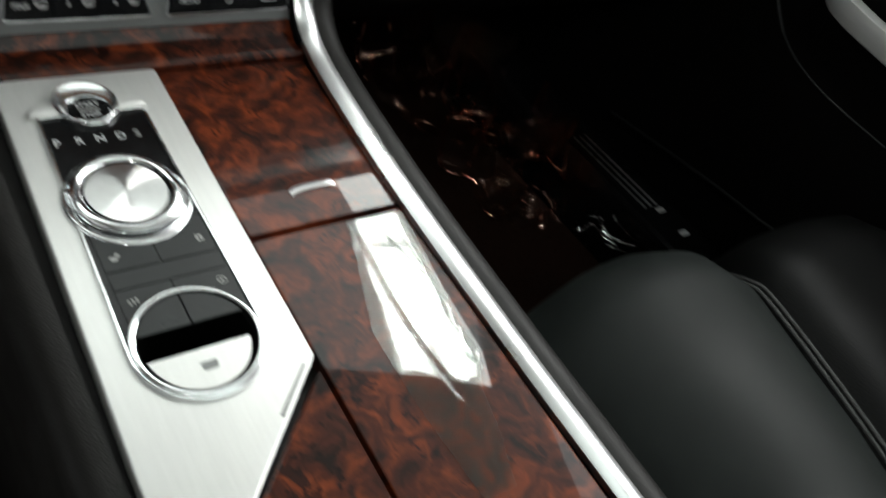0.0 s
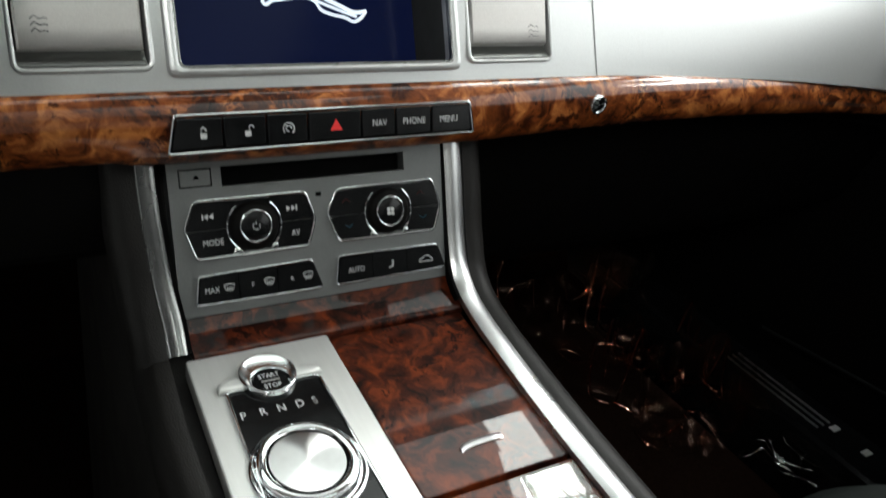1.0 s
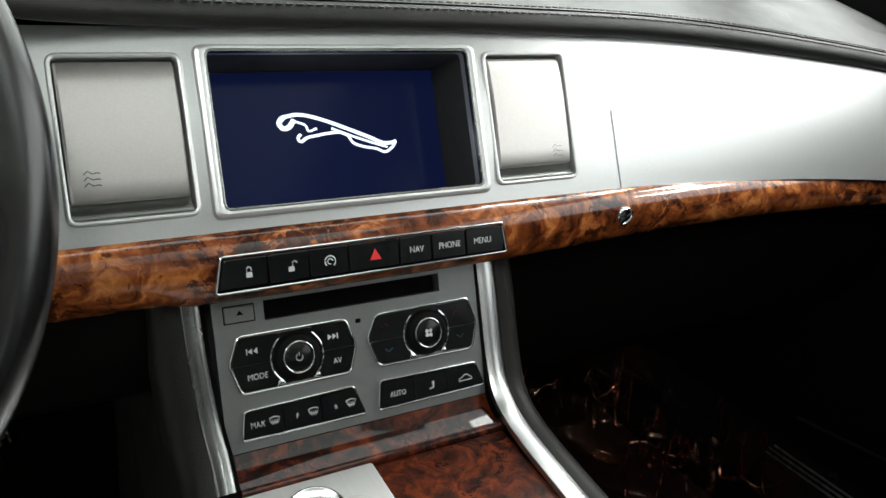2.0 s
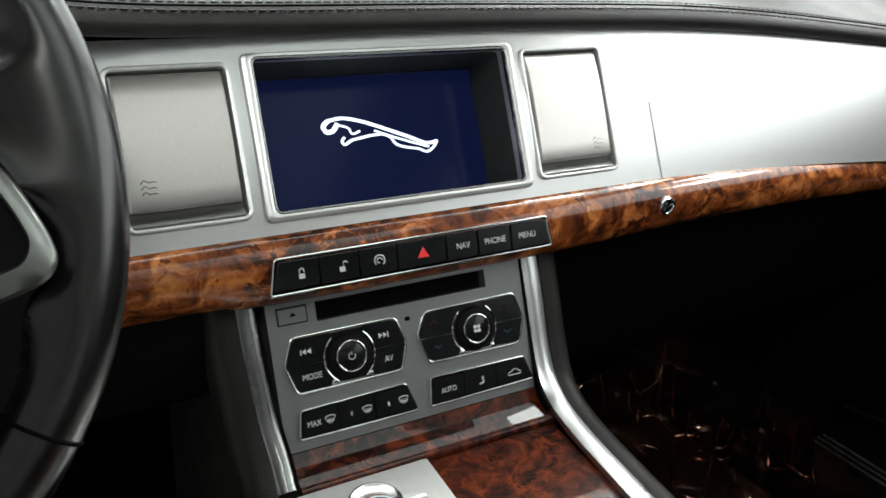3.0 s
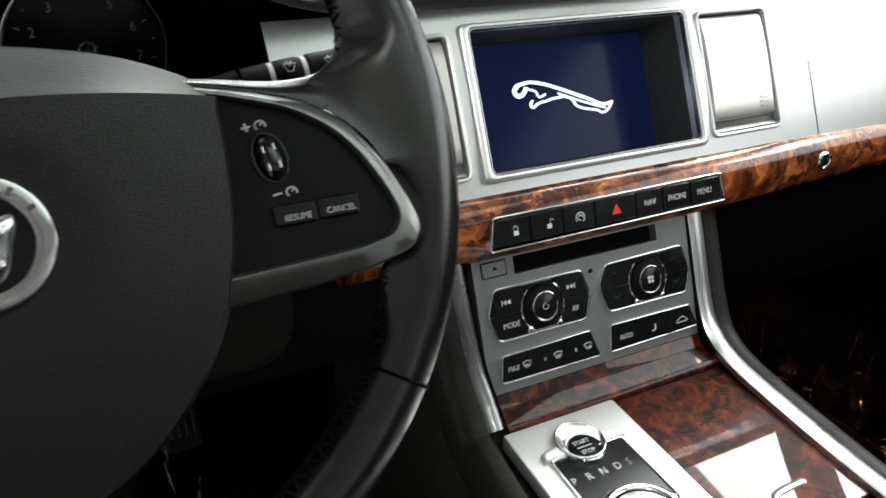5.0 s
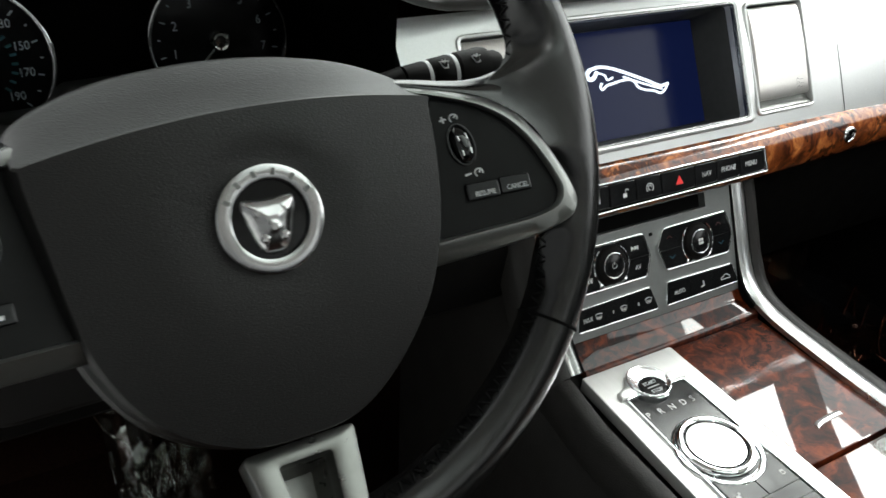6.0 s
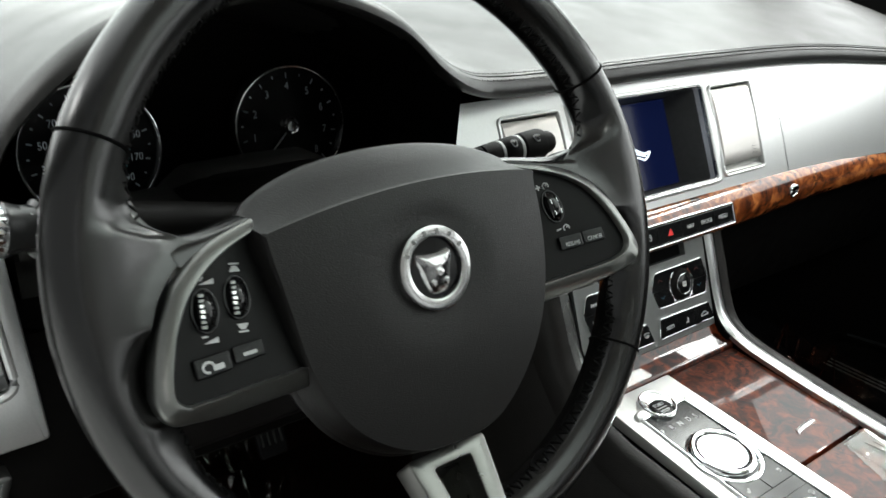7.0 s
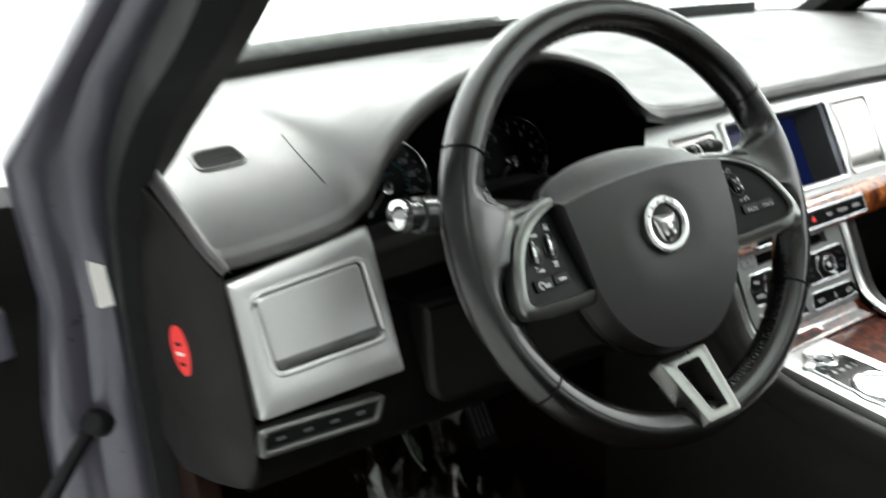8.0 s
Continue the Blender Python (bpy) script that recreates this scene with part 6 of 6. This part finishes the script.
# ---------------------------------------------------------------- stalks
for s in (-1, 1):
    stalk = thing("column_stalk", "dark column stalk with a bright knurled tip" if s < 0 else "dark column stalk with pale symbols", "stalk", (-0.384 + s * 0.05, -0.05, 0.69), group="column stalks")
    if s < 0:
        pth = [(-0.43, -0.035, 0.675), (-0.49, -0.048, 0.690), (-0.545, -0.058, 0.702), (-0.572, -0.062, 0.708)]
    else:
        pth = [(-0.335, -0.030, 0.655), (-0.300, -0.041, 0.682), (-0.266, -0.046, 0.6925), (-0.205, -0.049, 0.6965)]
    bm = bmesh.new()
    tube(bm, catmull(pth[:3], 5), (lambda t: 0.010 + 0.004 * t) if s < 0 else 0.0085, 12)
    part("arm", bm, BLACK, stalk)
    p0, p1 = Vector(pth[2]), Vector(pth[3])
    ax = (p1 - p0).normalized()
    bm = bmesh.new()
    if s < 0:
        BODY = ((-0.062, 0.0105), (-0.052, 0.0136), (-0.040, 0.0148), (-0.022, 0.0150), (-0.012, 0.0144), (-0.0105, 0.0118), (-0.005, 0.0116), (-0.004, 0.0136), (0.002, 0.0136), (0.0035, 0.0118))
        tube(bm, [p1 + ax * d for d, r in BODY], lambda t: BODY[min(9, int(t * 9 + 0.5))][1], 24)
    else:
        SHAPE = ((0.0, 0.0082), (0.012, 0.0092), (0.0135, 0.0086), (0.0155, 0.0086), (0.017, 0.0096), (0.028, 0.0104), (0.0295, 0.0096), (0.0325, 0.0096), (0.034, 0.0108), (0.050, 0.0114), (0.053, 0.0108), (0.054, 0.0084), (0.060, 0.0082), (0.063, 0.0066))
        tube(bm, [p0 + ax * d for d, r in SHAPE], lambda t: SHAPE[min(13, int(t * 14 + 0.5))][1], 22)
    hd = part("head", bm, STALKGREY if s < 0 else BLACK, stalk, "satin grey barrel" if s < 0 else "")
    if s < 0:
        bm = bmesh.new()
        turn = ax.to_track_quat("Z", "Y").to_matrix().to_4x4()
        knurl = [Vector((r * math.cos(math.pi * k / 22), r * math.sin(math.pi * k / 22))) for k, r in ((k, 0.0120 if k % 2 else 0.0113) for k in range(44))]
        rings(bm, [(knurl, 0.0025), (knurl, 0.0085), (inset(knurl, 0.001), 0.0100), (circle(0, 0, 0.0080, 44), 0.0116), (circle(0, 0, 0.0040, 44), 0.0128), (circle(0, 0, 0.001, 44), 0.0131)], Matrix.Translation(p1) @ turn)
        part("tip", bm, CHROME, stalk, "bright knurled metal tip", 40)
    if s > 0:
        for d in (0.0145, 0.031):
            bm = bmesh.new()
            tube(bm, [p0 + ax * (d - 0.0011), p0 + ax * (d - 0.0008), p0 + ax * (d + 0.0008), p0 + ax * (d + 0.0011)], 0.0101 if d > 0.02 else 0.0091, 22)
            part("ring", bm, PRINT, hd, "white index ring")
    for k in range(2):
        bm = bmesh.new()
        q = p0.lerp(p1, (0.2 + 0.5 * k) if s < 0 else (0.36 + 0.34 * k)) + Vector((0, -0.0078, 0.0078))
        mm = Matrix.Translation(q) @ pose(0, 0, 0, 45, 0, 0)
        tube(bm, [mm @ Vector(w) for w in ((-0.003, 0.002, 0), (0.003, 0.002, 0), (0.0012, -0.0022, 0), (-0.0012, -0.0022, 0))], 0.0004, 5, True)
        tube(bm, [mm @ Vector(w) for w in ((-0.0012, 0.0032, 0), (0.0, 0.001, 0), (0.0012, 0.0032, 0))], 0.0004, 5)
        part("symbol", bm, PRINT, hd)

# ---------------------------------------------------------------- front passenger's seat
seat = thing("passenger_seat", "dark grey leather front seat with stitched bolsters", "car seat", (0.39, -0.6, 0.02))


def cushion(x0, x1, top, crown, yf, shear0, shear1, soft):
    bm = bmesh.new()
    secs = []
    n = 14
    for k in range(n + 1):
        s = k / n
        edge = 1 - abs(2 * s - 1) ** soft
        h = top - crown * (1 - edge)
        row = [(yf + 0.02, 0.16), (yf + 0.006, 0.24), (yf, h - 0.075), (yf - 0.012, h - 0.040), (yf - 0.035, h - 0.014), (yf - 0.075, h), (yf - 0.2, h - 0.004), (yf - 0.35, h - 0.02), (yf - 0.52, h - 0.035), (yf - 0.55, 0.16)]
        secs.append([(x0 + (x1 - x0) * s + (shear0 + (shear1 - shear0) * s) * (y - yf), y - 0.025 * (1 - edge), z) for y, z in row])
    return loft(bm, secs)


part("cushion", cushion(0.155, 0.438, 0.392, 0.060, -0.243, 0.02, 0.25, 2.2), SEATSKIN, seat, "smooth leather cushion", 60)
part("bolster", cushion(0.440, 0.66, 0.362, 0.03, -0.250, 0.25, 0.0, 5), SHADED_BOLSTER, seat, "stitched outer cushion panel", 60)
for off in (-0.004, 0.0045):
    bm = bmesh.new()
    tube(bm, catmull([(0.439 + off + 0.25 * (y + 0.287), y - 0.024 + 0.04, z - 0.006) for y, z in ((-0.287, 0.280), (-0.298, 0.316), (-0.325, 0.338), (-0.36, 0.3465), (-0.5, 0.343), (-0.64, 0.327), (-0.80, 0.311))], 5), 0.0016, 6)
    part("piping", bm, RECESS, seat, "pale stitched seam")
bm = bmesh.new()
box(bm, (0.395, -0.56, 0.09), (0.44, 0.44, 0.16), bev=0.02)
part("base", bm, BLACK, seat)
bm = bmesh.new()
loft(bm, [[(x, -0.80 - 0.25 * t + b, 0.34 + 0.55 * t) for t, b in ((0, 0.02), (0.3, 0.05), (0.7, 0.04), (1, 0.0), (1.02, -0.06), (0.6, -0.08), (0, -0.08))] for x in (0.16, 0.2, 0.39, 0.6, 0.64)])
part("backrest", bm, SEATSKIN, seat)

# ---------------------------------------------------------------- loose film, pedals
def crumple(name, cx, cy, cz, sx, sy, h, seed, parent_label, sheet=FILM, crease=FOLD, folds=34, n=110):
    rnd = random.Random(seed)

    def height(x, y):
        q = Vector((x * 9 + seed, y * 6, 0.3))
        q += 0.35 * Vector((noise.noise(q * 1.7), noise.noise(q * 1.7 + Vector((5, 1, 2))), 0))
        f = -0.6 + 1.6 * max(0.0, 1 - 1.6 * abs(noise.noise(q))) ** 5 + 0.7 * max(0.0, 1 - 1.6 * abs(noise.noise(q * 1.9))) ** 5 + 0.5 * noise.noise(q * 0.5)
        return cz + h * (0.35 + 0.35 * f)

    film = thing(name, parent_label, "plastic film", (cx, cy, cz))
    bm = bmesh.new()
    vs = []
    for i in range(n + 1):
        row = []
        for j in range(n + 1):
            x, y = cx + sx * (i / n - 0.5), cy + sy * (j / n - 0.5)
            row.append(bm.verts.new((x, y, height(x, y) + rnd.uniform(0, 0.0006))))
        vs.append(row)
    for i in range(n):
        for j in range(n):
            bm.faces.new((vs[i][j], vs[i + 1][j], vs[i + 1][j + 1], vs[i][j + 1]))
    part("sheet", bm, sheet, film, "thin clear sheet", 75 if n > 20 else 5)
    # thin shiny tubes added along creases to give bright glints
    for k in range(folds):
        x, y = cx + sx * rnd.uniform(-0.45, 0.45), cy + sy * rnd.uniform(-0.45, 0.45)
        a, bend, step = rnd.uniform(0.9, 2.6), rnd.uniform(-0.35, 0.35), rnd.uniform(0.004, 0.011)
        path = []
        for q in range(8):
            path.append((x, y, height(x, y) + 0.003 + rnd.uniform(0, 0.0015)))
            x, y, a = x + step * math.cos(a), y + step * math.sin(a), a + bend
        bm = bmesh.new()
        tube(bm, catmull(path, 3), lambda t: 0.0003 + 0.0014 * math.sin(math.pi * min(1.0, t + 0.04)), 6)
        part("fold", bm, crease, film, "thin shiny tube for a crease and its glint")


crumple("protective_film", 0.60, 0.22, 0.03, 0.22, 0.44, 0.20, 3, "crumpled shiny protective film on the passenger carpet")
crumple("film_scrap", 0.645, -0.085, 0.085, 0.05, 0.06, 0.04, 5, "small scrap of clear film on the carpet beside the sill", WRAP, CREASE, 6)
crumple("protective_film", -0.31, 0.43, 0.03, 0.22, 0.22, 0.2, 8, "crumpled shiny protective film on the driver carpet", WRAP, CREASE, 12)

crumple("protective_film", -0.372, 0.375, 0.015, 0.12, 0.10, 0.16, 21, "bunched clear film beside the pedals", CREASE, CREASE, 5, 9)

# film still lying over the rear console lid, rucked along its outer edge
wrap = thing("lid_film", "clear wrinkled protective film over the burl console lid", "plastic film", CON @ Vector((0.05, -0.3, 0.0)))
bm = bmesh.new()
def film_edges(v):
    """Inner and outer edge of the film across the lid."""
    inner = max(0.030, 0.056 + 0.33 * (v + 0.157)) + 0.004 * max(0.0, -0.285 - v) / 0.05
    out = ((-0.40, 0.050), (-0.345, 0.055), (-0.314, 0.066), (-0.289, 0.071), (-0.274, 0.082), (-0.262, 0.084), (-0.242, 0.083), (-0.225, 0.088), (-0.195, 0.092), (-0.157, 0.096))
    for (v0, o0), (v1, o1) in zip(out, out[1:]):
        if v <= v1:
            return inner, o0 + (o1 - o0) * max(0.0, (v - v0) / (v1 - v0))
    return inner, out[-1][1]


def film_point(v, f):
    """A place on the film, f running from its inner to its outer edge."""
    u0, u1 = film_edges(v)
    u = u0 + (u1 - u0) * f
    crack = (v > -0.29) * max(0.0, 1 - abs(u - 0.0555 - 0.003 * math.sin(v * 34)) / 0.0013)
    cross = max(0.0, 1 - abs(v + 0.178 + 0.2 * (u - 0.06)) / 0.0009)
    w = 0.0011 + 0.00016 * noise.noise(Vector((u * 40, v * 24, 3))) - 0.0008 * max(crack, cross) + 0.0007 * f ** 14
    return CON @ Vector((u, v, w))


vs = [[bm.verts.new(film_point(-0.345 + 0.187 * j / 140, i / 80)) for j in range(141)] for i in range(81)]
for i in range(80):
    for j in range(140):
        bm.faces.new((vs[i][j], vs[i + 1][j], vs[i + 1][j + 1], vs[i][j + 1]))
part("sheet", bm, WRAP, wrap, "thin clear sheet", 75)
# puckers along the film's outer edge, shiny tubes added to catch glints
for pts in (((-0.168, 0.50), (-0.178, 0.60), (-0.190, 0.72), (-0.203, 0.80), (-0.214, 0.93)), ((-0.172, 0.72), (-0.186, 0.82), (-0.198, 0.86), (-0.21, 0.97)), ((-0.226, 0.90), (-0.236, 0.96), (-0.247, 0.92), (-0.255, 0.97)), ((-0.250, 0.97), (-0.262, 0.86), (-0.273, 0.92), (-0.268, 1.0))):
    bm = bmesh.new()
    tube(bm, [p + Vector((0, 0, 0.0008)) for p in catmull([film_point(v, f) for v, f in pts], 6)], lambda t: 0.0002 + 0.0008 * math.sin(math.pi * min(1.0, t + 0.05)), 6)
    part("pucker", bm, CREASE, wrap, "thin shiny tube for a crease and its glint")

for x, w in ((-0.268, 0.038),):
    ped = thing("pedal", "black rubber pedal with dull steel ribs above the carpet", "pedal", (x, 0.36, 0.16))
    pm = plane_frame((x, 0.33, 0.240), (0.5, 0.85))
    bm = bmesh.new()
    slab(bm, rect(-w / 2, -0.04, w / 2, 0.03, 0.006), -0.006, 0.0, pm, 0.002)
    part("plate", bm, RUBBER, ped)
    for k in range(4):
        bm = bmesh.new()
        box(bm, (-w * 0.33 + w * 0.22 * k, 0, 0.001), (w * 0.07, 0.05, 0.004), pm, 0.001)
        part("steel_rib", bm, RECESS, ped)
    bm = bmesh.new()
    tube(bm, [(x, 0.34, 0.258), (x, 0.42, 0.33), (x, 0.52, 0.43)], 0.008, 8)
    part("arm", bm, BLACK, ped)

# ---------------------------------------------------------------- open door frame beside the driver
bm = bmesh.new()
sweep(bm, catmull([(-0.740, 0.24, -0.1), (-0.740, 0.23, 0.3), (-0.741, 0.18, 0.572), (-0.742, 0.14, 0.666), (-0.742, 0.08, 0.751), (-0.731, 0.0, 0.819), (-0.712, -0.10, 0.880), (-0.675, -0.20, 0.98), (-0.635, -0.30, 1.08), (-0.62, -0.8, 1.12), (-0.63, -1.7, 1.06)], 6),
      [(-0.014, -0.02), (-0.016, 0.0), (-0.012, 0.011), (0.0, 0.015), (0.010, 0.010), (0.014, 0.0), (0.014, -0.02)], (1, 0, 0))
solid("door_seal", bm, RUBBER, "thick black rubber seal round the open door frame", "door seal", "structure", angle=60)
bm = bmesh.new()
secs = []
for y, z, xi, xo in ((0.28, -0.15, -0.745, -0.86), (0.27, 0.3, -0.745, -0.848), (0.245, 0.47, -0.746, -0.836), (0.225, 0.60, -0.747, -0.814), (0.19, 0.69, -0.748, -0.818), (0.12, 0.762, -0.748, -0.823), (0.03, 0.832, -0.738, -0.787), (-0.08, 0.895, -0.718, -0.758), (-0.18, 0.99, -0.68, -0.72), (-0.28, 1.09, -0.64, -0.68), (-0.8, 1.13, -0.625, -0.66), (-1.7, 1.07, -0.635, -0.67)):
    w = xo - xi
    secs.append([(xi + 0.01, y + 0.01, z), (xi + w * 0.12, y - 0.004, z), (xi + w * 0.35, y + 0.002, z), (xi + w * 0.5, y + 0.012, z), (xi + w * 0.7, y + 0.006, z), (xi + w * 0.9, y + 0.008, z), (xo, y + 0.02, z), (xo, y + 0.07, z), (xi + 0.01, y + 0.07, z)])
loft(bm, secs)
solid("door_frame", bm, JAMB, "grey-violet painted metal door frame post", "door frame", "structure", angle=50)
bm = bmesh.new()
sweep(bm, catmull([(-0.705, 0.20, 0.715), (-0.690, 0.11, 0.770), (-0.668, 0.03, 0.830), (-0.652, -0.06, 0.888), (-0.62, -0.16, 0.99), (-0.585, -0.26, 1.09)], 6),
      [(-0.038, -0.02), (-0.034, 0.006), (-0.020, 0.011), (-0.010, 0.006), (-0.008, -0.02)], (1, 0, 0))
solid("pillar_trim", bm, PADSKIN, "grey inner trim of the roof pillar", "pillar trim", "structure", angle=60)
bm = bmesh.new()
slab(bm, rect(-0.007, -0.033, 0.007, 0.033, 0.002), -0.006, 0.003, Matrix.Translation((-0.764, 0.205, 0.640)) @ pose(0, 0, 0, 75, 0, 0))
solid("paint_label", bm, STICKER, "small white label stuck on the door frame", "sticker")
check = thing("door_check", "black door check strap on the door frame", "door check", (-0.82, 0.25, 0.4))
bm = bmesh.new()
tube(bm, [(-0.80, 0.25, 0.462), (-0.83, 0.21, 0.45), (-0.88, 0.12, 0.44), (-0.95, 0.02, 0.435)], 0.008, 8)
part("strap", bm, RUBBER, check)
bm = bmesh.new()
revolve(bm, [(0.012, -0.012), (0.015, -0.008), (0.015, 0.008), (0.011, 0.014)], Matrix.Translation((-0.79, 0.25, 0.468)) @ pose(0, 0, 0, 60, 0, -40), 16)
part("buffer", bm, RUBBER, check)

# ---------------------------------------------------------------- the driver's door, swung open
ddoor = thing("driver_door", "dark driver door swung wide open on its hinges", "car door", (-0.9, 0.3, 0.0))
bm = bmesh.new()
loft(bm, [[(x, 0.34 - 0.25 * (x + 0.8), -0.2), (x, 0.32 - 0.25 * (x + 0.8), 0.3), (x, 0.34 - 0.25 * (x + 0.8), 0.69), (x, 0.41 - 0.25 * (x + 0.8), 0.70), (x, 0.47 - 0.25 * (x + 0.8), 0.3), (x, 0.45 - 0.25 * (x + 0.8), -0.2)] for x in (-0.80, -1.1, -1.4, -1.8)])
part("panel", bm, BLACK, ddoor)
for z in (0.30, 0.58):
    bm = bmesh.new()
    box(bm, (-0.872, 0.285, z), (0.05, 0.03, 0.05), bev=0.006)
    part("hinge", bm, JAMB, ddoor, "painted metal hinge")
